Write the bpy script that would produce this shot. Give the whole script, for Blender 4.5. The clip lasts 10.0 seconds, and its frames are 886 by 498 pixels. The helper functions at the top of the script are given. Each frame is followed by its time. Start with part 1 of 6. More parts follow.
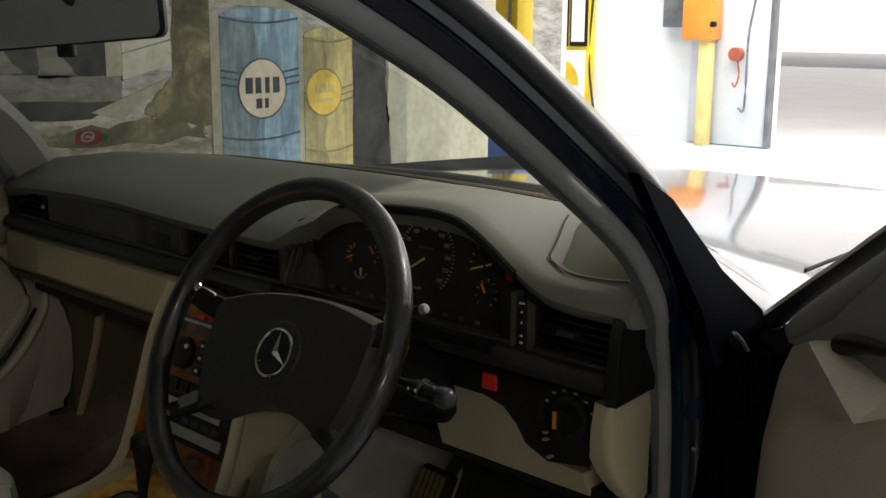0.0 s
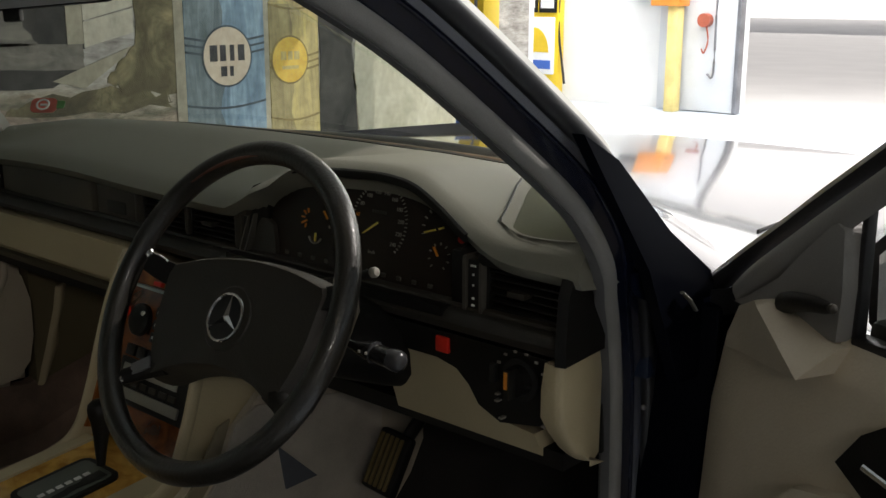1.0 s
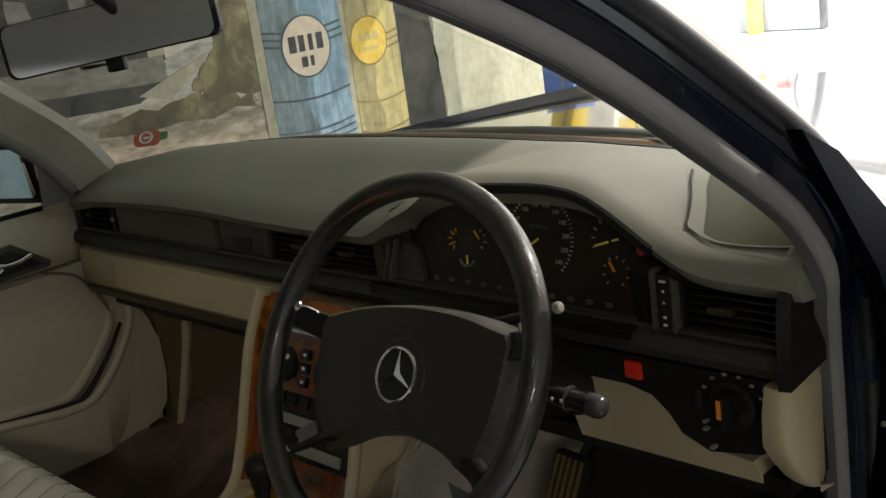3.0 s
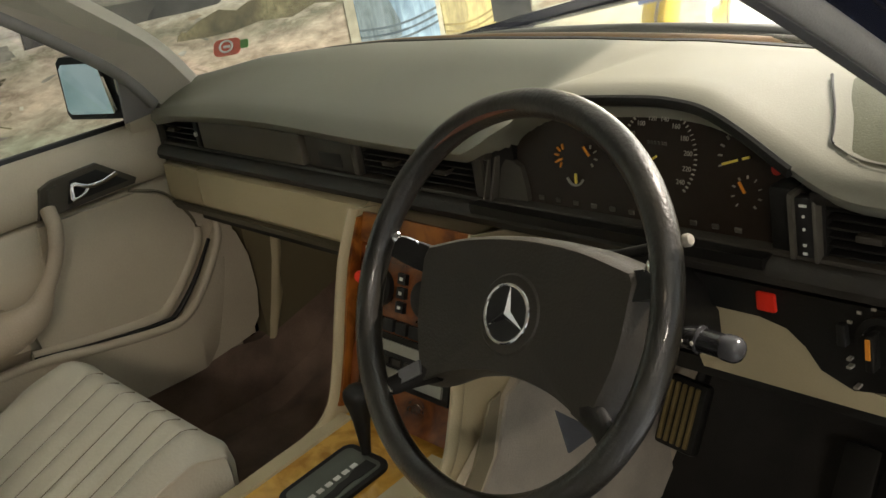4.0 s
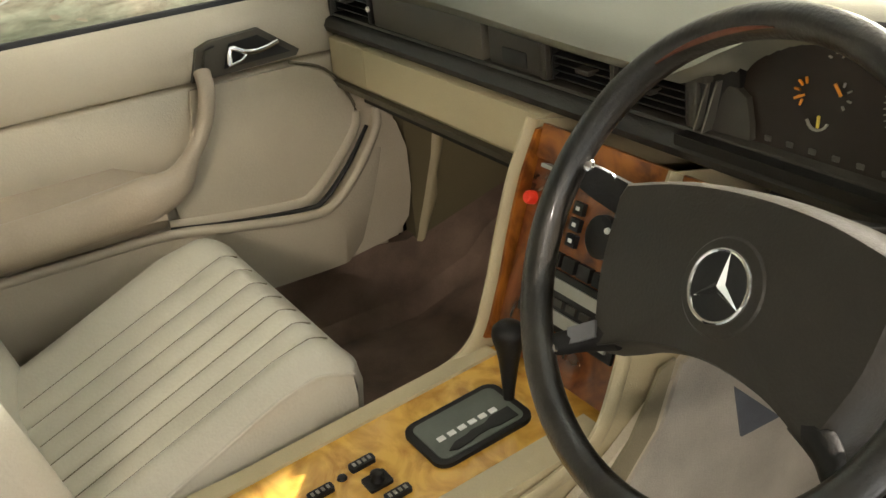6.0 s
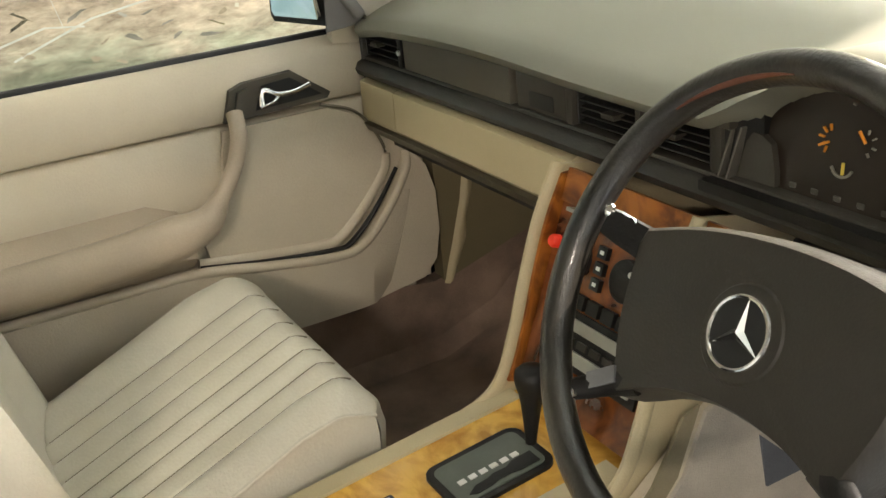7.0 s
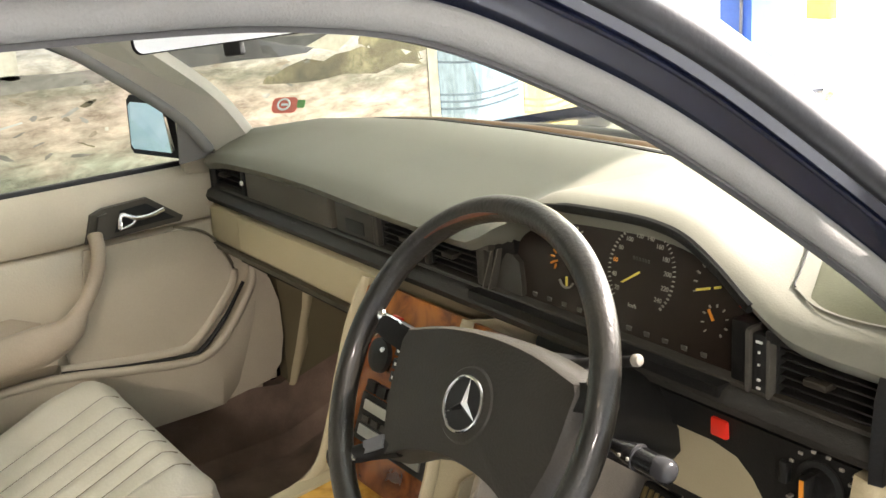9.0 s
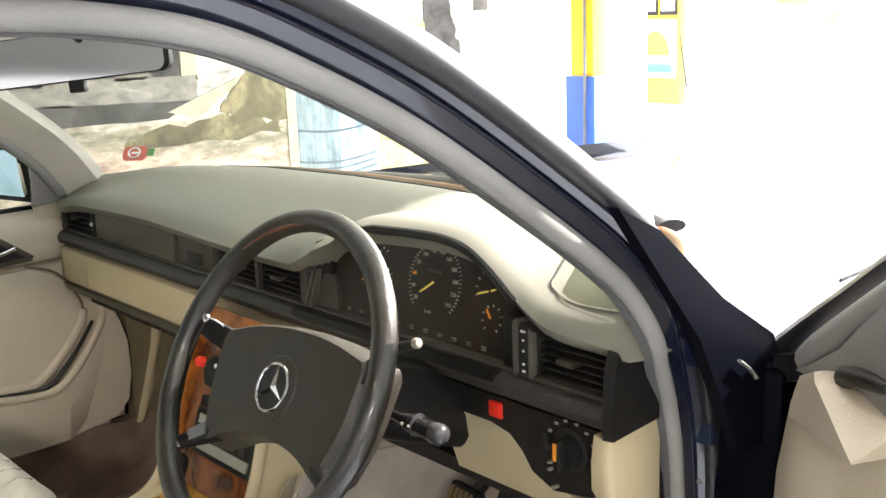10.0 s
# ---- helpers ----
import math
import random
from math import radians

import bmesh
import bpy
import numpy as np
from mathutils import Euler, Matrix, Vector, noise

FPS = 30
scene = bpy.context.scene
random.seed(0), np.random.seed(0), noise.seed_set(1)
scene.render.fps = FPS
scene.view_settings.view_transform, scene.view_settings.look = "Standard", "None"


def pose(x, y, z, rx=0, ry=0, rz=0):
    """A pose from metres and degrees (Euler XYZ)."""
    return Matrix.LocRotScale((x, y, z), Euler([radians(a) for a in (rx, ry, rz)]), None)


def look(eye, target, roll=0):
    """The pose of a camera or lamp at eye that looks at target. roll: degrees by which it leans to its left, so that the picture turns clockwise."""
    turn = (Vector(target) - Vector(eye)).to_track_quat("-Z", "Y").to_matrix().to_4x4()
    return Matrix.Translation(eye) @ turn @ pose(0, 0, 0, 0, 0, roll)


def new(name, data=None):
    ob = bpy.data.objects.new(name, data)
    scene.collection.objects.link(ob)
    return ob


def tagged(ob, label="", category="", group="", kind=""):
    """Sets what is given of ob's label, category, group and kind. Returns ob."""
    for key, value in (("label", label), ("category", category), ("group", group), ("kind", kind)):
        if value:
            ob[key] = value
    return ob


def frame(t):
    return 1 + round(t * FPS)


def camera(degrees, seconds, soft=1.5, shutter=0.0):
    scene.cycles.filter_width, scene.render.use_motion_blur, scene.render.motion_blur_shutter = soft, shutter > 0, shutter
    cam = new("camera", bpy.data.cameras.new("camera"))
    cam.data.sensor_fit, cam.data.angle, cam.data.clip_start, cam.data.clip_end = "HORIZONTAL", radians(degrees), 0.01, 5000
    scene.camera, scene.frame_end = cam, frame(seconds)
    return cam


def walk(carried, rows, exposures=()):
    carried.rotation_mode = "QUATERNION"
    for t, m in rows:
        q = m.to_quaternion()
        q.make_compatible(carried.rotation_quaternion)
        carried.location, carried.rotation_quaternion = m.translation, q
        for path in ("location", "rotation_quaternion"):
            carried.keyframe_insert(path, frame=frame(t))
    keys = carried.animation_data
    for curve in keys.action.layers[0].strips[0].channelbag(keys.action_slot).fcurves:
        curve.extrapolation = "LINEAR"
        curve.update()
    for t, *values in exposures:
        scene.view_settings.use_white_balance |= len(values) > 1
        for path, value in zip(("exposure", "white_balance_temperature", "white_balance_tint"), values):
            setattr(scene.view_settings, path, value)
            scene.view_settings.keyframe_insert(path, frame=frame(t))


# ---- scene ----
cam = camera(45.3, 10.0)
PATH = [
    (0, (1.227, -0.913, 1.197), (-0.11, 0.517, 0.789), 0.4),
    (0.5, (1.237, -0.905, 1.195), (-0.079, 0.537, 0.759), 0.2),
    (1, (1.248, -0.9, 1.192), (-0.043, 0.554, 0.727), 0.2),
    (1.5, (1.237, -0.889, 1.193), (-0.05, 0.562, 0.706), 0.1),
    (2, (1.199, -0.876, 1.198), (-0.113, 0.539, 0.674), -1.8),
    (2.5, (1.158, -0.868, 1.206), (-0.198, 0.496, 0.658), -5.2),
    (2.7, (1.128, -0.863, 1.222), (-0.242, 0.497, 0.699), -6.5),
    (3.8, (1.021, -0.81, 1.246), (-0.442, 0.37, 0.562), -11.3),
    (4, (1.003, -0.8, 1.247), (-0.475, 0.347, 0.541), -10.9),
    (4.5, (0.958, -0.762, 1.237), (-0.564, 0.307, 0.5), -10.3),
    (5, (0.907, -0.73, 1.23), (-0.65, 0.266, 0.467), -8.4),
    (5.5, (0.86, -0.719, 1.215), (-0.717, 0.224, 0.424), -6.5),
    (6, (0.842, -0.72, 1.209), (-0.752, 0.145, 0.365), -6.2),
    (6.2, (0.843, -0.719, 1.21), (-0.765, 0.116, 0.363), -6.2),
    (7.3, (0.854, -0.709, 1.207), (-0.803, 0.142, 0.478), -5.8),
    (7.5, (0.86, -0.708, 1.204), (-0.794, 0.172, 0.502), -6.0),
    (8, (0.921, -0.726, 1.239), (-0.707, 0.218, 0.562), -6.7),
    (8.5, (0.993, -0.749, 1.258), (-0.611, 0.265, 0.627), -5.4),
    (9, (1.098, -0.756, 1.282), (-0.486, 0.314, 0.696), -4.2),
    (9.5, (1.205, -0.73, 1.255), (-0.388, 0.375, 0.765), -2.4),
    (9.7, (1.238, -0.761, 1.253), (-0.312, 0.417, 0.794), -1.3),
    (10, (1.287, -0.813, 1.251), (-0.177, 0.472, 0.797), -2.3),
]
EXPOSURES = [
    (0.0, -1.15, 6750, 14),
    (1.0, -1.10, 6750, 14),
    (2.5, -0.90, 6850, 14),
    (4.0, 0.40, 7400, 15),
    (4.5, 0.72, 7500, 15),
    (5.0, 0.98, 7500, 15),
    (6.0, 1.37, 7500, 15),
    (8.0, 1.55, 7150, 17),
    (9.0, 1.60, 7050, 18),
    (10.0, 1.70, 6800, 18),
]
walk(cam, [(t, look(eye, target, roll)) for t, eye, target, roll in PATH], EXPOSURES)

# ---- world and light ----
world = bpy.data.worlds.new("world")
scene.world = world
world.use_nodes = True
wn = world.node_tree
sky = wn.nodes.new("ShaderNodeTexSky")
sky.sky_type, sky.sun_disc = "NISHITA", False
sky.sun_elevation, sky.sun_rotation = radians(42), radians(28)
wn.links.new(sky.outputs[0], wn.nodes["Background"].inputs[0])
wn.nodes["Background"].inputs[1].default_value = 0.06


def area_lamp(name, eye, target, sx, sy, watts, colour):
    d = bpy.data.lights.new(name, "AREA")
    d.shape, d.size, d.size_y, d.energy, d.color = "RECTANGLE", sx, sy, watts, colour
    o = new(name, d)
    o.matrix_world = look(eye, target)
    return o


sun = bpy.data.lights.new("sun", "SUN")
sun.energy, sun.angle, sun.color = 5.0, radians(0.3), (1.0, 0.975, 0.925)
SUN = Vector((0.35, 0.65, 0.67))
new("sun", sun).matrix_world = look((0, 0, 0), tuple(-SUN))
# area lamps added as skylight, over the far bay and in the side entrance
area_lamp("far_bay_fill", (-1.5, 6.9, 5.55), (-1.5, 6.9, 0.0), 7.8, 3.6, 2300, (0.97, 0.99, 1.0))
area_lamp("daylight_side", (7.7, 1.0, 1.7), (0.0, 1.0, 0.8), 5.6, 2.6, 12, (0.98, 0.98, 1.0))
# unseen fill lamps added below the ceiling to brighten cabin and mural
area_lamp("fill_side", (4.4, -3.4, 2.75), (-0.4, -0.4, 0.7), 1.2, 0.12, 33, (1.0, 0.97, 0.90))
area_lamp("fill_wall", (-1.3, 1.6, 3.17), (-2.4, 1.6, 0.9), 0.14, 1.5, 3.8, (1.0, 0.9, 0.68))
area_lamp("fill_rear", (1.2, -3.2, 3.17), (-0.2, 0.0, 0.8), 1.5, 0.14, 4.5, (1.0, 0.86, 0.62))


# ---- materials ----
def material(name, colour, rough=0.5, metal=0.0, vary=0.12, scale=6.0, grain=120.0, bump=0.15, second=None, spec=0.5, detail=6.0, coat=0.0):
    """A surface with a slow drift of tone, a fine grain in the colour and a fine relief."""
    m = bpy.data.materials.new(name)
    m.use_nodes = True
    t = m.node_tree
    b = t.nodes["Principled BSDF"]
    n1, n2 = t.nodes.new("ShaderNodeTexNoise"), t.nodes.new("ShaderNodeTexNoise")
    tc = t.nodes.new("ShaderNodeTexCoord")
    for n, s in ((n1, scale), (n2, grain)):
        t.links.new(tc.outputs["Object"], n.inputs["Vector"])
        n.inputs["Scale"].default_value, n.inputs["Detail"].default_value = s, detail
    ramp = t.nodes.new("ShaderNodeValToRGB")
    c = Vector(colour)
    lo = c * (1 - vary) if second is None else Vector(second)
    hi = c * (1 + vary) if second is None else c
    ramp.color_ramp.elements[0].position, ramp.color_ramp.elements[1].position = 0.35, 0.65
    ramp.color_ramp.elements[0].color = (*lo, 1)
    ramp.color_ramp.elements[1].color = (*hi, 1)
    t.links.new(n1.outputs["Fac"], ramp.inputs["Fac"])
    mix = t.nodes.new("ShaderNodeMix")
    mix.data_type, mix.blend_type = "RGBA", "OVERLAY"
    mix.inputs["Factor"].default_value = vary
    t.links.new(ramp.outputs["Color"], mix.inputs[6])
    t.links.new(n2.outputs["Fac"], mix.inputs[7])
    t.links.new(mix.outputs[2], b.inputs["Base Color"])
    mr = t.nodes.new("ShaderNodeMapRange")
    mr.inputs["To Min"].default_value, mr.inputs["To Max"].default_value = max(rough - 0.08, 0.02), min(rough + 0.08, 1)
    t.links.new(n1.outputs["Fac"], mr.inputs["Value"])
    t.links.new(mr.outputs[0], b.inputs["Roughness"])
    b.inputs["Metallic"].default_value = metal
    b.inputs["Specular IOR Level"].default_value = spec
    b.inputs["Coat Weight"].default_value = coat
    b.inputs["Coat Roughness"].default_value = 0.06
    if bump:
        bp = t.nodes.new("ShaderNodeBump")
        bp.inputs["Strength"].default_value, bp.inputs["Distance"].default_value = bump, 0.002
        t.links.new(n2.outputs["Fac"], bp.inputs["Height"])
        t.links.new(bp.outputs["Normal"], b.inputs["Normal"])
    return m


def wood(name, dark, light, rough=0.22):
    m = material(name, light, rough, vary=0.1, bump=0.0, coat=0.6)
    t = m.node_tree
    b = t.nodes["Principled BSDF"]
    tc = t.nodes.new("ShaderNodeTexCoord")
    mp = t.nodes.new("ShaderNodeMapping")
    mp.inputs["Scale"].default_value = (8, 12, 8)
    nz = t.nodes.new("ShaderNodeTexNoise")
    nz.inputs["Scale"].default_value, nz.inputs["Detail"].default_value, nz.inputs["Distortion"].default_value = 1.6, 8, 2.2
    rp = t.nodes.new("ShaderNodeValToRGB")
    rp.color_ramp.elements[0].position, rp.color_ramp.elements[1].position = 0.36, 0.62
    rp.color_ramp.elements[0].color, rp.color_ramp.elements[1].color = (*dark, 1), (*light, 1)
    t.links.new(tc.outputs["Object"], mp.inputs["Vector"])
    t.links.new(mp.outputs[0], nz.inputs["Vector"])
    t.links.new(nz.outputs["Fac"], rp.inputs["Fac"])
    t.links.new(rp.outputs[0], b.inputs["Base Color"])
    return m


def glow(name, colour, strength):
    m = bpy.data.materials.new(name)
    m.use_nodes = True
    b = m.node_tree.nodes["Principled BSDF"]
    b.inputs["Base Color"].default_value = (*colour, 1)
    b.inputs["Emission Color"].default_value = (*colour, 1)
    b.inputs["Emission Strength"].default_value = strength
    return m


def glass(name, tint=(0.95, 1.0, 0.97), gloss=0.05):
    m = bpy.data.materials.new(name)
    m.use_nodes = True
    t = m.node_tree
    out = t.nodes["Material Output"]
    tr, gl, mx = t.nodes.new("ShaderNodeBsdfTransparent"), t.nodes.new("ShaderNodeBsdfGlossy"), t.nodes.new("ShaderNodeMixShader")
    mx.inputs[0].default_value = gloss
    tr.inputs["Color"].default_value = (*tint, 1)
    gl.inputs["Roughness"].default_value = 0.02
    t.links.new(tr.outputs[0], mx.inputs[1])
    t.links.new(gl.outputs[0], mx.inputs[2])
    t.links.new(mx.outputs[0], out.inputs[0])
    return m


DASH = material("dash_vinyl", (0.200, 0.195, 0.155), 0.55, vary=0.06, scale=3, grain=450, bump=0.10)
LIPD = material("lip_dark_vinyl", (0.085, 0.073, 0.047), 0.5, vary=0.08, scale=5, grain=420, bump=0.2)
PALEV = material("pale_dash_strip", (0.36, 0.34, 0.27), 0.55, vary=0.06, scale=4, grain=450, bump=0.2)
DASH_GREEN = material("dash_grille_vinyl", (0.075, 0.078, 0.042), 0.6, vary=0.06, scale=4, grain=450, bump=0.2)
BLACK = material("black_plastic", (0.0085, 0.008, 0.007), 0.5, vary=0.15, scale=8, grain=400, bump=0.2, spec=0.35)
LIDV = material("lid_vinyl", (0.080, 0.070, 0.052), 0.5, vary=0.08, scale=5, grain=420, bump=0.25)
RAILV = material("rail_vinyl", (0.026, 0.023, 0.018), 0.5, vary=0.1, scale=6, grain=380, bump=0.25)
GREYP = material("dark_grey_plastic", (0.036, 0.031, 0.023), 0.5, vary=0.1, scale=6, grain=380, bump=0.2)
WORNR = material("worn_red_leather", (0.12, 0.04, 0.02), 0.4, vary=0.2, scale=40, grain=300, bump=0.2)
LITRED = glow("lit_red_plastic", (0.60, 0.03, 0.012), 0.12)
RIBP = material("worn_grey_rib", (0.085, 0.078, 0.064), 0.35, vary=0.15, scale=20, grain=300, bump=0.1)
GLOSSB = material("glossy_black_plastic", (0.008, 0.008, 0.0085), 0.22, vary=0.15, scale=20, grain=300, bump=0.05)
GLOSSG = material("glossy_grey_plastic", (0.055, 0.055, 0.058), 0.25, 0.2, vary=0.1, scale=20, grain=300, bump=0.0)
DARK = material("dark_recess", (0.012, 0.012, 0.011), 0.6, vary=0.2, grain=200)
CREAM = material("cream_vinyl", (0.50, 0.42, 0.26), 0.5, vary=0.06, scale=4, grain=420, bump=0.25)
LEATHER = material("cream_leather", (0.60, 0.56, 0.462), 0.36, vary=0.08, scale=5, grain=260, bump=0.3)
DOORV = material("door_vinyl", (0.58, 0.505, 0.385), 0.48, vary=0.07, scale=4, grain=320, bump=0.25)
ARMV = material("armrest_vinyl", (0.44, 0.36, 0.27), 0.45, vary=0.09, scale=5, grain=320, bump=0.25)
TRIM = material("pillar_trim", (0.55, 0.52, 0.45), 0.6, vary=0.05, scale=5, grain=350, bump=0.15)
SEAL = material("seal_fabric", (0.24, 0.235, 0.222), 0.8, vary=0.1, scale=9, grain=600, bump=0.3)
RUBBER = material("black_rubber", (0.018, 0.018, 0.02), 0.45, vary=0.2, scale=12, grain=200, bump=0.15)
NAVY = material("navy_paint", (0.006, 0.009, 0.024), 0.2, vary=0.12, scale=3, grain=80, bump=0.0, coat=0.8)
# seal fabric at half tone, for its shadow side
TRIM_D = material("seal_shade_fabric", (0.12, 0.12, 0.12), 0.8, vary=0.1, scale=9, grain=600, bump=0.3)
GREYV = material("grey_vinyl", (0.22, 0.21, 0.20), 0.5, vary=0.06, scale=5, grain=350, bump=0.2)
CHROME = material("chrome", (0.85, 0.85, 0.83), 0.12, 1.0, vary=0.04, scale=20, grain=90, bump=0.0)
RIMLEATHER = material("rim_leather", (0.030, 0.027, 0.021), 0.33, vary=0.16, scale=22, grain=260, bump=0.35, second=(0.012, 0.011, 0.009), coat=0.45)
KICKV = material("kick_vinyl", (0.17, 0.14, 0.078), 0.6, vary=0.1, scale=5, grain=350, bump=0.2)
AMBER = material("amber_gasket", (0.17, 0.075, 0.02), 0.35, vary=0.2, scale=10, grain=200, bump=0.1)
SEAM = material("seam_leather", (0.21, 0.18, 0.125), 0.7, vary=0.1, scale=10, grain=300, bump=0.1)
WHEELP = material("wheel_pad", (0.028, 0.0238, 0.0168), 0.5, vary=0.14, scale=6, grain=420, bump=0.25)
CARPET = material("brown_carpet", (0.27, 0.188, 0.142), 0.95, vary=0.3, scale=10, grain=700, bump=0.8)
CARPET_B = material("beige_carpet", (0.58, 0.51, 0.39), 0.9, vary=0.25, scale=6, grain=700, bump=0.8)
CARPET_F = material("carpet_crease_shade", (0.30, 0.255, 0.165), 0.9, vary=0.2, scale=8, grain=700, bump=0.7)
CARPET_G = material("grey_beige_carpet", (0.57, 0.52, 0.44), 0.92, vary=0.2, scale=7, grain=700, bump=0.8)
GATEP = material("gate_plate", (0.105, 0.120, 0.100), 0.45, vary=0.1, scale=20, grain=200, bump=0.0)
MAT_D = material("blue_grey_mat", (0.12, 0.13, 0.15), 0.9, vary=0.2, scale=9, grain=600, bump=0.5)
BURL = wood("burl_wood", (0.46, 0.22, 0.035), (0.74, 0.42, 0.085))
BURL_D = wood("dark_burl_wood", (0.07, 0.019, 0.006), (0.24, 0.068, 0.017))
WOODA = wood("amber_veneer", (0.14, 0.036, 0.006), (0.38, 0.125, 0.02), 0.4)
WOODA.node_tree.nodes["Principled BSDF"].inputs["Coat Weight"].default_value = 0.1
WOODA.node_tree.nodes["Principled BSDF"].inputs["Specular IOR Level"].default_value = 0.25
# driver's carpet made almost black so that its colour carries the footwell's shade
FLOORD = material("shaded_footwell_carpet", (0.017, 0.015, 0.013), 0.95, vary=0.3, scale=9, grain=700, bump=0.6)
BRASS = material("worn_brass", (0.20, 0.15, 0.06), 0.5, 0.4, vary=0.15, scale=20, grain=200, bump=0.1)
DIALW = material("dial_print", (0.27, 0.25, 0.21), 0.5, vary=0.05, scale=30, grain=200, bump=0.0)
DIALO = material("dial_orange", (0.80, 0.28, 0.03), 0.5, vary=0.05, scale=30, grain=200, bump=0.0)
SILVER = material("silver_plate", (0.42, 0.42, 0.38), 0.35, 0.6, vary=0.05, scale=20, grain=200, bump=0.0)
WHITEP = material("white_print", (0.72, 0.72, 0.68), 0.5, vary=0.05, scale=30, grain=200, bump=0.0)
ORANGEP = material("orange_print", (0.75, 0.27, 0.03), 0.5, vary=0.05, scale=30, grain=200, bump=0.0)
YELLOWP = material("yellow_print", (0.80, 0.62, 0.10), 0.5, vary=0.05, scale=30, grain=200, bump=0.0)
REDP = material("red_plastic", (0.75, 0.03, 0.015), 0.35, vary=0.05, scale=30, grain=200, bump=0.0)
GREENP = material("green_print", (0.10, 0.30, 0.08), 0.5, vary=0.1, scale=30, grain=200, bump=0.0)
MIRROR = material("mirror_glass", (0.92, 0.94, 0.95), 0.03, 1.0, vary=0.01, scale=3, grain=20, bump=0.0)
GLASS = glass("clear_glass")
SCREENG = glass("windscreen_glass", (0.95, 0.99, 0.95), 0.10)
WALLW = material("white_wall_paint", (0.80, 0.80, 0.78), 0.7, vary=0.05, scale=1.5, grain=60, bump=0.1)
FLOORM = material("grey_blue_floor_paint", (0.52, 0.58, 0.64), 0.35, vary=0.14, scale=1.1, grain=40, bump=0.1)
ASPHALT = material("pale_concrete", (0.82, 0.81, 0.79), 0.85, vary=0.03, scale=1.0, grain=60, bump=0.2)
CEILM = material("ceiling_panel", (0.6, 0.6, 0.57), 0.8, vary=0.08, scale=1.0, grain=40, bump=0.1)
YELLOW = material("yellow_paint", (0.80, 0.55, 0.03), 0.35, vary=0.08, scale=4, grain=60, bump=0.1)
BLUE = material("blue_paint", (0.05, 0.14, 0.50), 0.4, vary=0.1, scale=4, grain=60, bump=0.1)
ORANGE = material("orange_paint", (0.80, 0.28, 0.04), 0.4, vary=0.08, scale=4, grain=60, bump=0.1)
YELLOWF = material("faded_yellow_paint", (0.72, 0.58, 0.22), 0.5, vary=0.15, scale=5, grain=60, bump=0.1)
REDF = material("dull_red_paint", (0.36, 0.09, 0.05), 0.5, vary=0.15, scale=8, grain=60, bump=0.1)
NAVYH = material("navy_hinge_paint", (0.012, 0.022, 0.05), 0.35, vary=0.2, scale=8, grain=120, bump=0.05)
# body navy taken nearly to black, with the shade put into the colour
NAVYD = material("navy_paint_shaded", (0.002, 0.0027, 0.0055), 0.42, vary=0.2, scale=6, grain=120, bump=0.05, spec=0.06)
STEEL = material("grey_steel", (0.22, 0.22, 0.23), 0.4, 0.6, vary=0.2, scale=6, grain=80, bump=0.1)


# ---- builders ----
def bm_new(verts, faces):
    bm = bmesh.new()
    vs = [bm.verts.new(v) for v in verts]
    for f in faces:
        try:
            bm.faces.new([vs[i] for i in f])
        except ValueError:
            pass
    return bm


def part(name, bm, mat, parent=None, label="", smooth=40):
    """One mesh object under a thing or a part."""
    bmesh.ops.recalc_face_normals(bm, faces=bm.faces)
    if smooth:
        for f in bm.faces:
            f.smooth = True
        for e in bm.edges:
            if len(e.link_faces) == 2 and e.calc_face_angle(0) > radians(smooth):
                e.smooth = False
    me = bpy.data.meshes.new(name)
    bm.to_mesh(me)
    bm.free()
    me.materials.append(mat)
    ob = new(name, me)
    if parent is not None:
        ob.parent = parent
        ob.matrix_parent_inverse = parent.matrix_world.inverted()
    if label:
        ob["label"] = label
    return ob


def thing(name, at, label, category, group="", kind=""):
    e = new(name)
    e.location = at
    bpy.context.view_layer.update()
    e.matrix_world = Matrix.Translation(at)
    return tagged(e, label, category, group, kind)


def block(x0, x1, y0, y1, z0, z1, bevel=0.0, seg=2):
    bm = bmesh.new()
    bmesh.ops.create_cube(bm, size=1)
    for v in bm.verts:
        v.co = Vector((x0 if v.co.x < 0 else x1, y0 if v.co.y < 0 else y1, z0 if v.co.z < 0 else z1))
    if bevel:
        bmesh.ops.bevel(bm, geom=bm.edges[:], offset=bevel, segments=seg, affect="EDGES", profile=0.5)
    return bm


def moved(bm, m):
    bmesh.ops.transform(bm, matrix=m, verts=bm.verts)
    return bm


def joined(*bms):
    out = bms[0]
    for b in bms[1:]:
        me = bpy.data.meshes.new("tmp")
        b.to_mesh(me)
        b.free()
        out.from_mesh(me)
        bpy.data.meshes.remove(me)
    return out


def loft(rings, closed=True, caps=True):
    """Skin over rings of equally many points."""
    n = len(rings[0])
    verts = [p for r in rings for p in r]
    faces = []
    for i in range(len(rings) - 1):
        for j in range(n if closed else n - 1):
            k = (j + 1) % n
            faces.append((i * n + j, i * n + k, (i + 1) * n + k, (i + 1) * n + j))
    if caps and closed:
        faces.append(tuple(range(n)))
        faces.append(tuple(range((len(rings) - 1) * n, len(rings) * n)))
    return bm_new(verts, faces)


